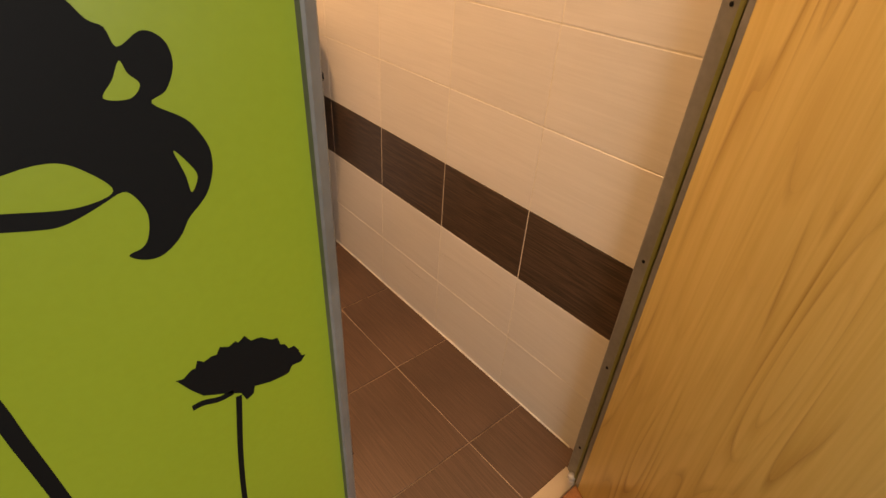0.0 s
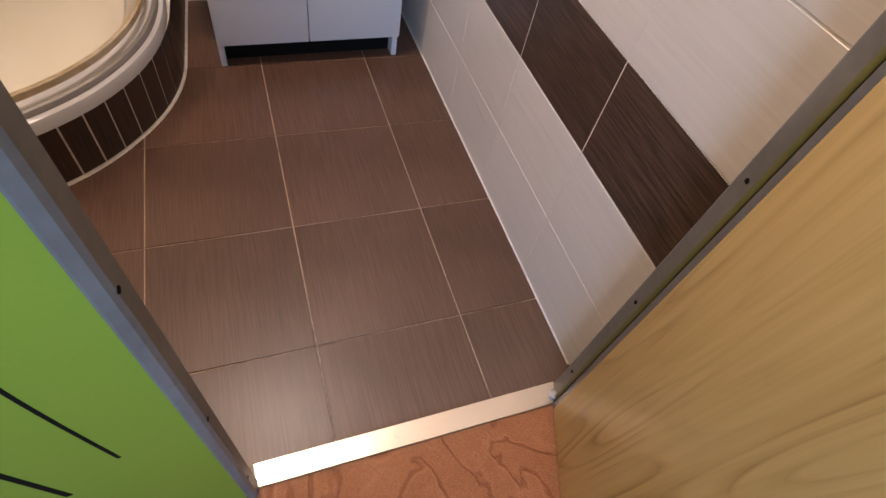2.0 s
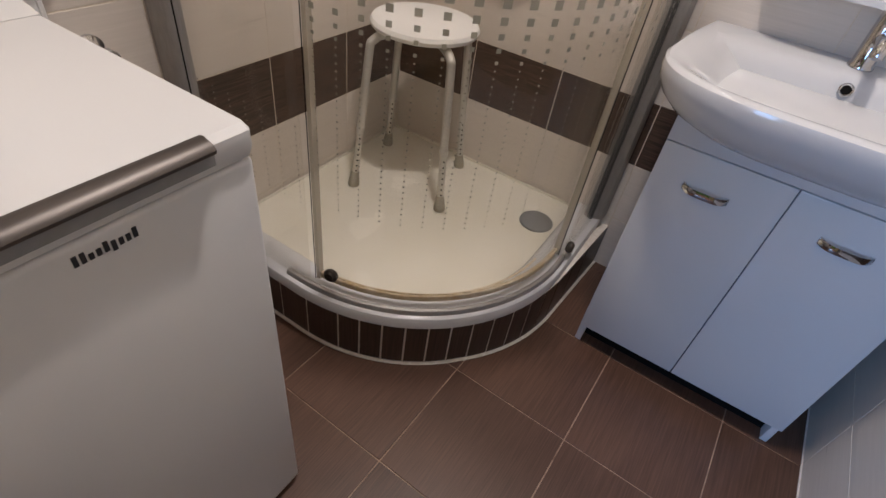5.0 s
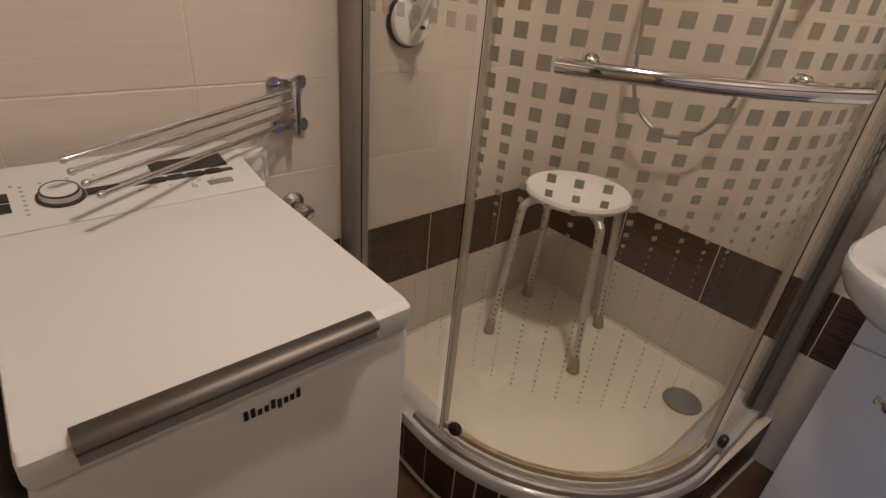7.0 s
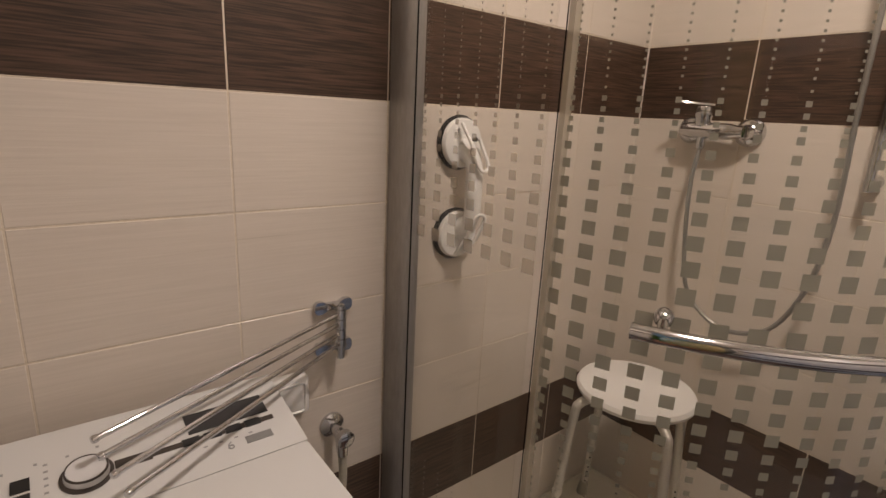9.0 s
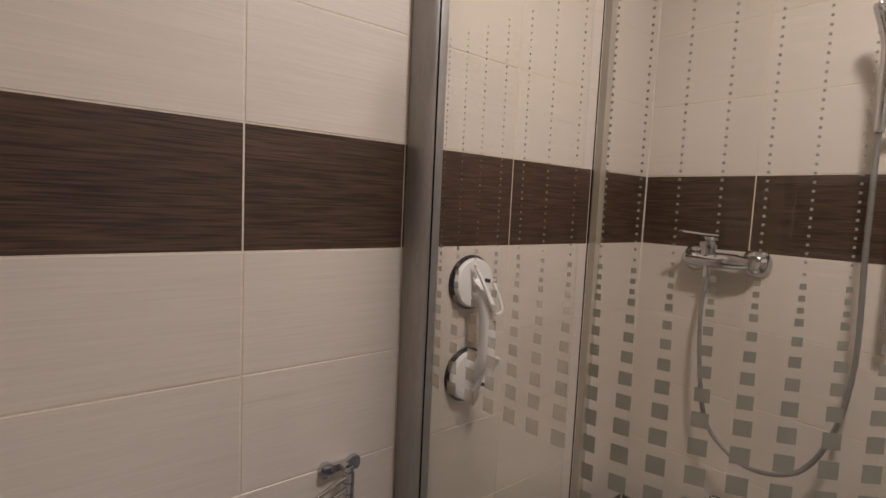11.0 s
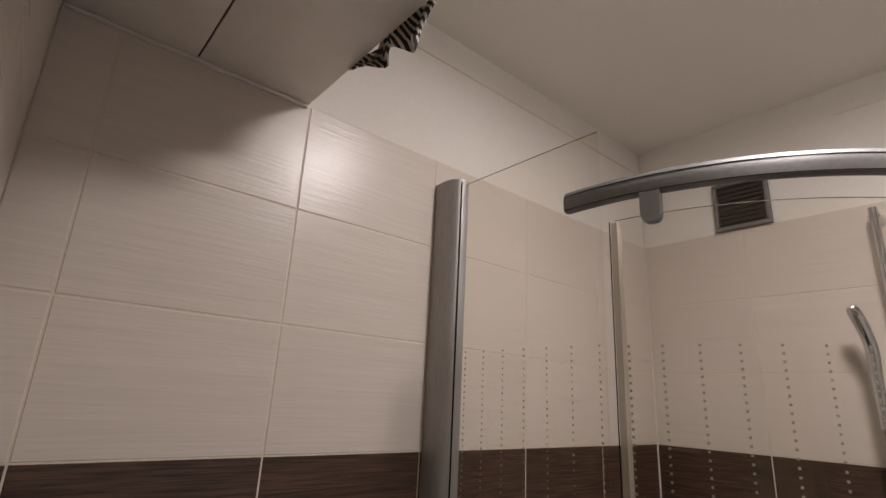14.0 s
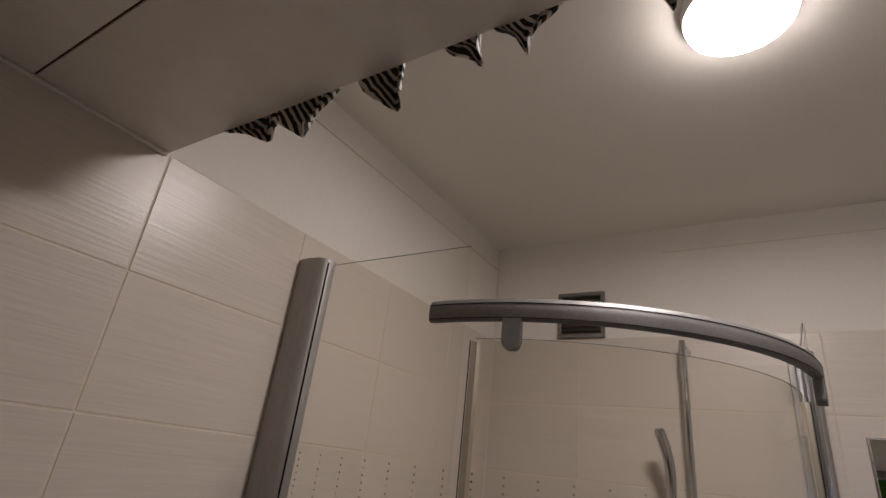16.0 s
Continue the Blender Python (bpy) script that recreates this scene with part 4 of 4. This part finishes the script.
def washing_machine():
    x0, x1, y0, y1 = 0.045, 0.645, 0.441, 0.826
    w = thing("washing_machine", "white top-loading washing machine with a dark lid handle", "washing machine")
    body = part("body", box((x0, y0, 0.022), (x1, y1, 0.8465), 0.008, 3), WHITE, w)
    part("lid", loops([[Vector((x, y, z)) for x, y in rounded(0.232, x1 + d, y0 + 0.002 - d * 0.3, y1 - 0.002 + d * 0.3, 0.007)] for z, d in ((0.850, 0.0), (0.863, 0.005), (0.884, 0.004), (0.8905, -0.004))], True, True, True), WHITE, w)
    # control panel: a slope rising to the back
    sect = [(0.2295, 0.850), (0.2295, 0.8905), (0.211, 0.895), (0.06, 0.921), (0.05, 0.921), (0.045, 0.912), (0.045, 0.850)]
    part("control_panel", loops([[Vector((x, y, z)) for x, z in sect] for y in (y0 + 0.001, y1 - 0.001)], True, True, True), WHITE, w)
    # panel frame: u runs up the slope, v along y, n out of the panel
    u = Vector((0.06 - 0.211, 0, 0.921 - 0.895)).normalized()
    n = Vector((u.z, 0, -u.x))
    v = Vector((0, 1, 0))

    def on(a, b, h=0.0):
        return Vector((0.211, 0, 0.895)) + u * a + v * b + n * h

    def chip(a0, a1, b0, b1, h=0.0015):
        return loops([[on(a, b, k) for a, b in ((a0, b0), (a1, b0), (a1, b1), (a0, b1))] for k in (-0.001, h)], True, True, True)

    mk = Matrix((u, v, n)).transposed().to_4x4()
    mk.translation = on(0.052, 0.543)
    part("dial_ring", lathe([(0.031, -0.001), (0.031, 0.003), (0.0265, 0.004)], mk, 32), DGREY, w, "dark ring round the dial")
    part("dial", lathe([(0.0265, 0.0), (0.0258, 0.011), (0.0245, 0.013), (0.0225, 0.0134), (0.022, 0.0128), (0, 0.0128)], mk, 36), GLOSSW, w)
    part("dial_trim", lathe([(0.0228, 0.0128), (0.0233, 0.0140), (0.0247, 0.0140), (0.0256, 0.0118)], mk, 36), DGREY, w, "dark metal ring on the dial")
    part("display", chip(0.068, 0.112, 0.672, 0.792), BLACK, w, "black glossy display")
    part("display_frame", chip(0.048, 0.058, 0.60, 0.795, 0.001), DGREY, w)
    part("display_frame", chip(0.044, 0.062, 0.575, 0.62, 0.0012), DGREY, w)
    for b in (0.66, 0.69, 0.72, 0.75):
        part("touch_key", chip(0.046, 0.060, b, b + 0.024, 0.0022), BLACK, w)
    for a, b in ((0.030, 0.463), (0.058, 0.463)):
        part("push_button", chip(a, a + 0.021, b, b + 0.020, 0.003), BLACK, w)
    part("label_plate", chip(0.012, 0.027, 0.742, 0.782, 0.0008), GREY, w, "grey energy label")
    for k in range(7):
        part("symbol", chip(0.016 + 0.013 * k, 0.0195 + 0.013 * k, 0.497, 0.502, 0.0004), PRINT, w)
    for k in range(5):
        part("symbol", chip(0.098 + 0.002 * (k % 2), 0.102 + 0.002 * (k % 2), 0.452 + 0.035 * k, 0.456 + 0.035 * k, 0.0004), PRINT, w)
    for k in range(6):
        part("symbol", chip(0.032, 0.0345, 0.64 + 0.022 * k, 0.646 + 0.022 * k, 0.0004), PRINT, w)
    part("symbol", chip(0.011, 0.016, 0.456, 0.466, 0.0004), PRINT, w)
    for word, sz, a, b in (("6", 0.022, 0.012, 0.714), ):
        fc = bpy.data.curves.new("digit", "FONT")
        fc.body, fc.size, fc.extrude = word, sz, 0.0003
        ob = new("digit", fc)
        ob.parent = w
        mt = Matrix(((v.x, u.x, n.x, 0), (v.y, u.y, n.y, 0), (v.z, u.z, n.z, 0), (0, 0, 0, 1)))
        mt.translation = on(a, b, 0.0006)
        ob.matrix_world = mt
        fc.materials.append(PRINT)
    # handle at the lid's front edge, in a grey recess
    part("handle_recess", loops([[Vector((x, y, z)) for x, z in ((0.630, 0.8605), (0.6518, 0.862), (0.6518, 0.8805), (0.630, 0.8895))] for y in (0.480, 0.772)], True, True, True), GREY, w)
    part("lid_handle", loops([[Vector((x, y, z)) for x, z in ((0.637, 0.8855), (0.654, 0.8795), (0.6605, 0.881), (0.6625, 0.886), (0.658, 0.8915), (0.644, 0.8955), (0.637, 0.8935))] for y in (0.480, 0.484, 0.764, 0.769)], True, True, True), DGREY, w, "dark bronze-grey lid handle")
    for k in range(9):
        b0 = 0.6145 + 0.0072 * k
        h = (0.012, 0.012, 0.007, 0.008, 0.012, 0.009, 0.008, 0.008, 0.012)[k]
        part("badge_bar", box((x1 - 0.0005, b0, 0.821 - (0.003 if k == 5 else 0)), (x1 + 0.0012, b0 + 0.0046, 0.821 + h)), BLACK, w, "black raised badge" if k == 0 else "", smooth=False)
    part("panel_seam", tube(smooth_path([(x1 + 0.0002, 0.44, 0.205), (x1 + 0.0002, 0.50, 0.21), (x1 + 0.0002, 0.545, 0.19), (x1 + 0.0002, 0.565, 0.15), (x1 + 0.0002, 0.567, 0.09)], 6), 0.0011, 6), GREY, w, "rim of the filter flap")
    for x, y in ((x0 + 0.04, y0 + 0.04), (x1 - 0.04, y0 + 0.04), (x0 + 0.04, y1 - 0.04), (x1 - 0.04, y1 - 0.04)):
        part("foot", lathe([(0.018, 0), (0.018, 0.01), (0.01, 0.012), (0.01, 0.024), (0, 0.024)], pose(x, y, 0), 16), BLACK, w)


washing_machine()


# ---------- swing-arm towel rack, valve, socket on the left wall ----------
def towel_rack():
    r = thing("towel_rack", "chrome swing-arm towel rack over the washing machine", "towel rack")
    px, py = 0.033, 0.982
    for z in (1.015, 0.925):
        br = part("bracket", plate([(0.937 + 0.081 * a, z - 0.004 + b) for a, b in ((0, -0.006), (0.06, -0.013), (0.2, -0.013), (0.34, -0.007), (0.66, -0.007), (0.8, -0.013), (0.94, -0.013), (1, -0.006), (1, 0.006), (0.94, 0.013), (0.8, 0.013), (0.66, 0.007), (0.34, 0.007), (0.2, 0.013), (0.06, 0.013), (0, 0.006))], 0.011, Matrix(((0, 0, 1, 0.0005), (1, 0, 0, 0), (0, 1, 0, 0), (0, 0, 0, 1)))), CHROME, r)
        part("arm_mount", tube([(0.008, py, z - 0.004), (px, py, z)], 0.009, 14), CHROME, br)
    part("pivot", tube([(px, py, 0.906), (px, py, 1.020)], 0.008, 14), CHROME, r)
    ends = ((0.172, 0.556, 0.962), (0.205, 0.560, 0.955), (0.245, 0.570, 0.950), (0.285, 0.580, 0.946))
    for k, e in enumerate(ends):
        z = 1.002 - 0.021 * k
        arm = part("swing_arm", tube([(px, py, z), (px + 0.02 * (e[0] - px), py + 0.02 * (e[1] - py), z), e], 0.0042, 12), CHROME, r)
        part("arm_ring", tube([(px, py, z - 0.009), (px, py, z + 0.009)], 0.0105, 14), CHROME, arm)
        part("end_cap", lathe([(0.0053, -0.004), (0.0058, 0), (0.0045, 0.004), (0, 0.005)], Matrix.Translation(e) @ (Vector(e) - Vector((px, py, z))).to_track_quat("Z", "Y").to_matrix().to_4x4(), 12), CHROME, arm)


towel_rack()


def valve():
    v = thing("angle_valve", "chrome water valve on the tiled wall", "valve")
    c = (0.0, 0.975, 0.735)
    part("wall_rose", lathe([(0.028, 0), (0.027, 0.006), (0.016, 0.014), (0.011, 0.016), (0.011, 0.04), (0, 0.04)], pose(*c, 0, 90, 0), 26), CHROME, v)
    part("valve_body", tube([(0.035, 0.975, 0.735), (0.05, 0.975, 0.73), (0.053, 0.975, 0.69)], [0.013, 0.014, 0.011], 16), CHROME, v)
    part("valve_knob", lathe([(0.014, 0), (0.019, 0.004), (0.019, 0.018), (0.013, 0.022), (0, 0.022)], pose(0.053, 0.975, 0.735, 0, 90, 0), 18), CHROME, v)
    part("supply_hose", tube(smooth_path([(0.053, 0.975, 0.69), (0.053, 0.975, 0.62), (0.05, 0.96, 0.5), (0.045, 0.90, 0.42)], 6), 0.009, 12), RUBBER, v, "grey supply hose")
    s = thing("wall_socket", "white plastic wall socket behind the washing machine", "socket")
    part("socket_box", box((0.0, 0.84, 0.80), (0.03, 0.915, 0.885), 0.008, 3), PLWHITE, s)
    part("socket_face", box((0.03, 0.852, 0.812), (0.034, 0.903, 0.873), 0.006), PLWHITE, s)


valve()


# ---------- vanity ----------
def vanity():
    v = thing("vanity_cabinet", "white two-door vanity cabinet on short legs", "vanity cabinet")
    x0, x1, yf = 0.995, 1.557, 1.606
    part("body", box((x0, yf + 0.018, 0.077), (x1, D - 0.012, 0.80), 0.0015), GLOSSW, v)
    part("fascia", box((x0, yf, 0.6975), (x1, yf + 0.017, 0.80), 0.0015), GLOSSW, v)
    mid = (x0 + x1) / 2 - 0.011
    for a, b, h0 in ((x0, mid - 0.0015, 1.066), (mid + 0.0015, x1, 1.343)):
        d = part("door", box((a, yf, 0.079), (b, yf + 0.017, 0.6945), 0.0015), GLOSSW, v)
        rows = []
        for k in range(13):
            t = k / 12
            x = h0 + 0.098 * t
            bulge = 0.018 * (1 - (2 * t - 1) ** 4)
            rows.append([Vector((x, yf - bulge + dy, 0.613 + dz)) for dy, dz in ((-0.003, -0.008), (-0.005, 0), (-0.003, 0.008), (0.001, 0.008), (0.001, -0.008))])
        part("door_handle", loops(rows, True, True, True), CHROME, d, "chrome bow handle")
        for t in (0.04, 0.96):
            part("handle_post", box((h0 + 0.098 * t - 0.004, yf - 0.006, 0.606), (h0 + 0.098 * t + 0.004, yf + 0.001, 0.620), 0.001), CHROME, d)
    # shade under the cabinet, built as a near-black sheet and an added upright board
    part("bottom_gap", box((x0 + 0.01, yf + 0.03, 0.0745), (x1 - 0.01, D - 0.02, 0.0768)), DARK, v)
    part("plinth_board", box((x0 + 0.018, yf + 0.055, 0.001), (x1 - 0.018, yf + 0.066, 0.0745)), DARK, v, "dark board standing in for the shade under the cabinet", smooth=False)
    for x in (x0, x1 - 0.018):
        part("side_leg", box((x, yf + 0.016, 0.001), (x + 0.018, D - 0.014, 0.0785), 0.0015), GLOSSW, v)


vanity()


def basin():
    b = thing("washbasin", "white ceramic washbasin on the vanity cabinet", "washbasin")
    cx, hw, back = 1.268, 0.352, D - 0.002

    def ring(z, sx, front, inset=0.0, n=48, bk=None):
        # back edge straight, sides easing into a bowed front
        pts = []
        yb = (back if bk is None else bk) - inset
        for k in range(n + 1):
            a = math.pi * k / n
            c, s = math.cos(a), math.sin(a)
            x = -math.copysign(abs(c) ** 0.55, c) * (hw * sx - inset)
            side = yb - 0.30 if bk is None else front + (yb - front) * 0.4
            y = side - (side - front - inset) * (s ** 0.8)
            pts.append(Vector((cx + x, y, z)))
        first, last = pts[0], pts[-1]
        lead = [Vector((first.x + (cx - first.x) * 0.10 * (1 - t) ** 1.5, yb - (yb - first.y) * t, z)) for t in (0, 0.33, 0.66)]
        tail = [Vector((last.x + (cx - last.x) * 0.10 * (1 - t) ** 1.5, yb - (yb - last.y) * t, z)) for t in (0.66, 0.33, 0)]
        backs = [Vector((tail[-1].x + (lead[0].x - tail[-1].x) * t, yb, z)) for t in (0.2, 0.4, 0.6, 0.8)]
        return lead + pts + tail + backs

    rows = [ring(0.724, 0.40, 1.635), ring(0.728, 0.58, 1.590), ring(0.740, 0.73, 1.552), ring(0.762, 0.87, 1.523), ring(0.788, 0.955, 1.504), ring(0.815, 0.995, 1.494), ring(0.838, 1.004, 1.492), ring(0.848, 1.0, 1.495), ring(0.8525, 0.985, 1.504),
            ring(0.8515, 0.93, 1.523, bk=D - 0.10), ring(0.842, 0.865, 1.545, bk=D - 0.116), ring(0.822, 0.76, 1.585, bk=D - 0.128), ring(0.79, 0.62, 1.635, bk=D - 0.14), ring(0.76, 0.45, 1.69, bk=D - 0.155), ring(0.743, 0.27, 1.735, bk=D - 0.17), ring(0.738, 0.1, 1.77, bk=D - 0.19)]
    part("bowl", loops(rows, True, True, True), CERAMIC, b)
    part("overflow_ring", lathe([(0.010, 0.0), (0.0145, 0.0), (0.015, 0.003), (0.0125, 0.005), (0.010, 0.003)], Matrix.Translation((1.266, D - 0.131, 0.820)) @ pose(0, 0, 0, 62, 0, 0), 24), CHROME, b)
    part("overflow_hole", lathe([(0, 0.003), (0.0105, 0.003), (0.0105, 0)], Matrix.Translation((1.266, D - 0.131, 0.820)) @ pose(0, 0, 0, 62, 0, 0), 20), DARK, b)
    part("waste", lathe([(0.03, 0), (0.03, 0.003), (0.02, 0.005), (0, 0.004)], pose(cx, 1.775, 0.740), 24), CHROME, b)
    t = thing("basin_tap", "chrome single-lever basin tap", "tap")
    part("tap_body", lathe([(0.026, 0), (0.026, 0.006), (0.023, 0.01), (0.023, 0.10), (0.021, 0.125), (0, 0.128)], pose(1.272, D - 0.06, 0.853), 26), CHROME, t)
    part("spout", tube(smooth_path([(1.272, D - 0.065, 0.905), (1.272, D - 0.12, 0.925), (1.272, D - 0.165, 0.918), (1.272, D - 0.175, 0.90)], 6), 0.013, 14), CHROME, t)
    part("lever", box((1.262, D - 0.15, 0.982), (1.282, D - 0.05, 0.993), 0.004), CHROME, t)


basin()


def mirror():
    mir = thing("mirror", "frameless wall mirror hanging over the washbasin", "mirror")
    part("mirror_glass", box((0.966, D - 0.012, 1.05), (1.585, D - 0.004, 1.975), 0.001), MIRROR, mir, smooth=False)
    part("mirror_backing", box((0.962, D - 0.0045, 1.046), (1.589, D - 0.0005, 1.979), 0.001), DGREY, mir)
    sh = thing("mirror_shelf", "white rounded shelf below the mirror", "shelf")
    part("shelf_board", loops([[Vector((x, y, z)) for x, y in ((1.02, D - 0.001), (1.02, D - 0.04), (1.06, D - 0.085), (1.13, D - 0.10), (1.42, D - 0.10), (1.49, D - 0.085), (1.53, D - 0.04), (1.53, D - 0.001))] for z in (0.972, 0.986)], True, True, True), GLOSSW, sh)


mirror()


# ---------- high shelf over the door, cloth on it ----------
def high_shelf():
    s = thing("high_shelf", "white laminate shelf boards under the ceiling above the door", "shelf")
    part("shelf_board", box((0.004, DOOR_IN + 0.001, TOP), (W - 0.004, 0.5935, TOP + 0.018), 0.001), BOARD, s)
    part("shelf_board", box((0.004, 0.5965, TOP), (W - 0.004, 0.790, TOP + 0.018), 0.001), BOARD, s)
    part("joint", box((0.006, 0.5930, TOP + 0.003), (W - 0.006, 0.5970, TOP + 0.016)), mat("brown_edge", (0.09, 0.03, 0.02), 0.7), s, "dark brown joint", smooth=False)
    part("cleat", box((0.0005, DOOR_IN + 0.002, TOP - 0.006), (0.008, 0.789, TOP - 0.0005), 0.0015), BOARD, s)


high_shelf()


def zebra_cloth():
    c = thing("zebra_cloth", "zebra-print fabric lying folded on the high shelf", "fabric")
    zt = TOP + 0.018
    rnd = random.Random(11)
    bm = bmesh.new()
    rows = []
    for i in range(9):
        y = 0.47 + 0.33 * i / 8
        rows.append([Vector((0.10 + 0.74 * j / 24, y, zt + 0.002 + (0.11 + 0.018 * math.sin(j * 1.7 + i) + rnd.uniform(-0.008, 0.008)) * math.sin(math.pi * (i + 0.35) / 9) * min(1, 0.2 + j / 2, 0.2 + (24 - j) / 2))) for j in range(25)])
    loops(rows, False, bm=bm)
    part("folds", bm, ZEBRA, c)
    for x0, x1, tip, zl, wtip in ((0.10, 0.275, 0.235, 2.208, 0.08), (0.262, 0.40, 0.305, 2.195, 0.045), (0.388, 0.478, 0.460, 2.187, 0.04), (0.505, 0.578, 0.570, 2.206, 0.012), (0.572, 0.69, 0.624, 2.206, 0.016), (0.70, 0.80, 0.76, 2.20, 0.02)):
        bm = bmesh.new()
        rows = []
        for i in range(9):
            t = i / 8
            lo, hi = x0 + (tip - wtip / 2 - x0) * t ** 1.2, x1 + (tip + wtip / 2 - x1) * t ** 0.9
            z = zt + 0.02 + (zl - zt - 0.02) * t
            row = []
            for j in range(9):
                q = j / 8
                row.append(Vector((lo + (hi - lo) * q, 0.796 + 0.022 * math.sin(math.pi * q) * (1 - 0.4 * t) + 0.006 * math.sin(q * 9 + x0 * 40), z + 0.004 * math.sin(q * 7 + i))))
            for j in range(8, -1, -1):
                row.append(row[j] + Vector((0, -0.004, 0)))
            rows.append(row)
        loops(rows, True, True, True, bm=bm)
        part("hanging_fold", bm, ZEBRA, c, "pointed corner hanging over the shelf edge")


zebra_cloth()


# ---------- ceiling lamp, vent ----------
def ceiling_lamp():
    l = thing("ceiling_lamp", "round flush ceiling lamp, lit warm white", "ceiling lamp")
    m = pose(0.822, 1.19, H, 180, 0, 0)
    part("lamp_base", lathe([(0.088, 0.0), (0.088, 0.016), (0.085, 0.026), (0.0845, 0.026), (0, 0.026)], m, 40), GLOSSW, l)
    part("diffuser", lathe([(0.0845, 0.027), (0.082, 0.036), (0.058, 0.043), (0, 0.045)], m, 40), GLOW, l, "glowing opal diffuser")


ceiling_lamp()


def vent():
    v = thing("air_vent", "brown framed ventilation grille with insect mesh", "vent")
    x0, x1, z0, z1 = 0.232, 0.381, 2.2285, 2.377
    for lo, hi in (((x0, z0), (x1, z0 + 0.012)), ((x0, z1 - 0.012), (x1, z1)), ((x0, z0 + 0.012), (x0 + 0.012, z1 - 0.012)), ((x1 - 0.012, z0 + 0.012), (x1, z1 - 0.012))):
        part("frame", box((lo[0], D - 0.012, lo[1]), (hi[0], D, hi[1]), 0.002), STEEL, v, "grey worn metal frame")
    part("backing", box((x0 + 0.011, D - 0.003, z0 + 0.011), (x1 - 0.011, D - 0.0005, z1 - 0.011)), mat("dusty_mesh", (0.16, 0.13, 0.10), 0.8, fine=200, big=20), v, smooth=False)
    for k in range(9):
        z = z0 + 0.018 + 0.0135 * k
        part("slat", loops([[Vector((x, D - a, z + b)) for a, b in ((0.010, 0), (0.009, -0.0008), (0.003, 0.007), (0.004, 0.0085))] for x in (x0 + 0.012, x1 - 0.012)], True, True, True), DGREY, v, smooth=False)


vent()


# ---------- tiles of walls and floor ----------
def tile_mesh(w, h, d, material, cache={}):
    """A tile centred on its face, width along x, height along z, face towards -y."""
    key = (round(w, 4), round(h, 4), material.name)
    if key not in cache:
        e = 0.0007
        bm = loops([[Vector((sx * (w / 2 - i), y, sz * (h / 2 - i))) for sx, sz in ((-1, -1), (1, -1), (1, 1), (-1, 1))] for y, i in ((d, 0), (e, 0), (0, e))], True, False, True)
        bmesh.ops.recalc_face_normals(bm, faces=bm.faces[:])
        me = bpy.data.meshes.new("tile")
        bm.to_mesh(me)
        bm.free()
        me.materials.append(material)
        cache[key] = me
    return cache[key]


def lay(parent, me, m):
    ob = new("tile", me)
    ob.parent = parent
    ob.matrix_world = m
    return ob


def tile_wall(parent, length, first, place, turn, skip=lambda a, b, r: False):
    """Tiles from 0 to length; first: place of one vertical joint; place(u, z): face centre; turn: yaw of the tile."""
    rnd = random.Random(len(parent.name) + int(first * 100))
    g = 0.0015
    k = -int(first / COL) - 1
    while first + COL * k < length:
        a, b = max(0.0, first + COL * k), min(length, first + COL * (k + 1))
        k += 1
        if b - a < 0.012:
            continue
        for r in range(11):
            if skip(a, b, r):
                continue
            brown = r in (2, 7)
            me = tile_mesh(b - a - 2 * g, ROW - 2 * g, 0.0035, BROWN if brown else CREAM)
            x, y = place((a + b) / 2)
            lay(parent, me, pose(x, y, (r + 0.5) * ROW, rnd.uniform(-0.08, 0.08), 0, turn + rnd.uniform(-0.06, 0.06)))


tile_wall(wall_left, D - DOOR_IN, 0.797 - DOOR_IN, lambda u: (0.0, DOOR_IN + u), 90)
tile_wall(wall_back, W + 0.045, 0.302, lambda u: (u, D), 0)
tile_wall(wall_right, D - DOOR_IN + 0.03, 0.73 - DOOR_IN, lambda u: (W, DOOR_IN - 0.03 + u), -90)
tile_wall(wall_door, DX0 - 0.043, 0.28, lambda u: (u, DOOR_IN), 180)

turn_wall = Matrix.Translation((W, 0.405, 0)) @ Matrix.Rotation(SKEW, 4, "Z") @ Matrix.Translation((-W, -0.405, 0))
wall_right.matrix_world = turn_wall
wall_door.matrix_world = Matrix.Translation((0, DOOR_IN, 0)) @ Matrix.Rotation(SKEW, 4, "Z") @ Matrix.Translation((0, -DOOR_IN, 0))

# floor tiles, laid square to the doorway
rnd = random.Random(2)
FP, turn_floor = 0.333, Matrix.Translation((1.096, 0.955, 0)) @ Matrix.Rotation(SKEW, 4, "Z")
for i in range(-4, 2):
    for j in range(-2, 4):
        a, b = FP * i, min(0.555, FP * (i + 1))
        c, d = max(-0.565, FP * j), FP * (j + 1)
        if b - a < 0.01 or d - c < 0.01 or (i < -2 and j > 0):
            continue
        lay(floor, tile_mesh(b - a - 0.0032, d - c - 0.0032, 0.006, FLOOR), turn_floor @ pose((a + b) / 2, (c + d) / 2, rnd.uniform(0, 0.0004), -90, 0, 0))
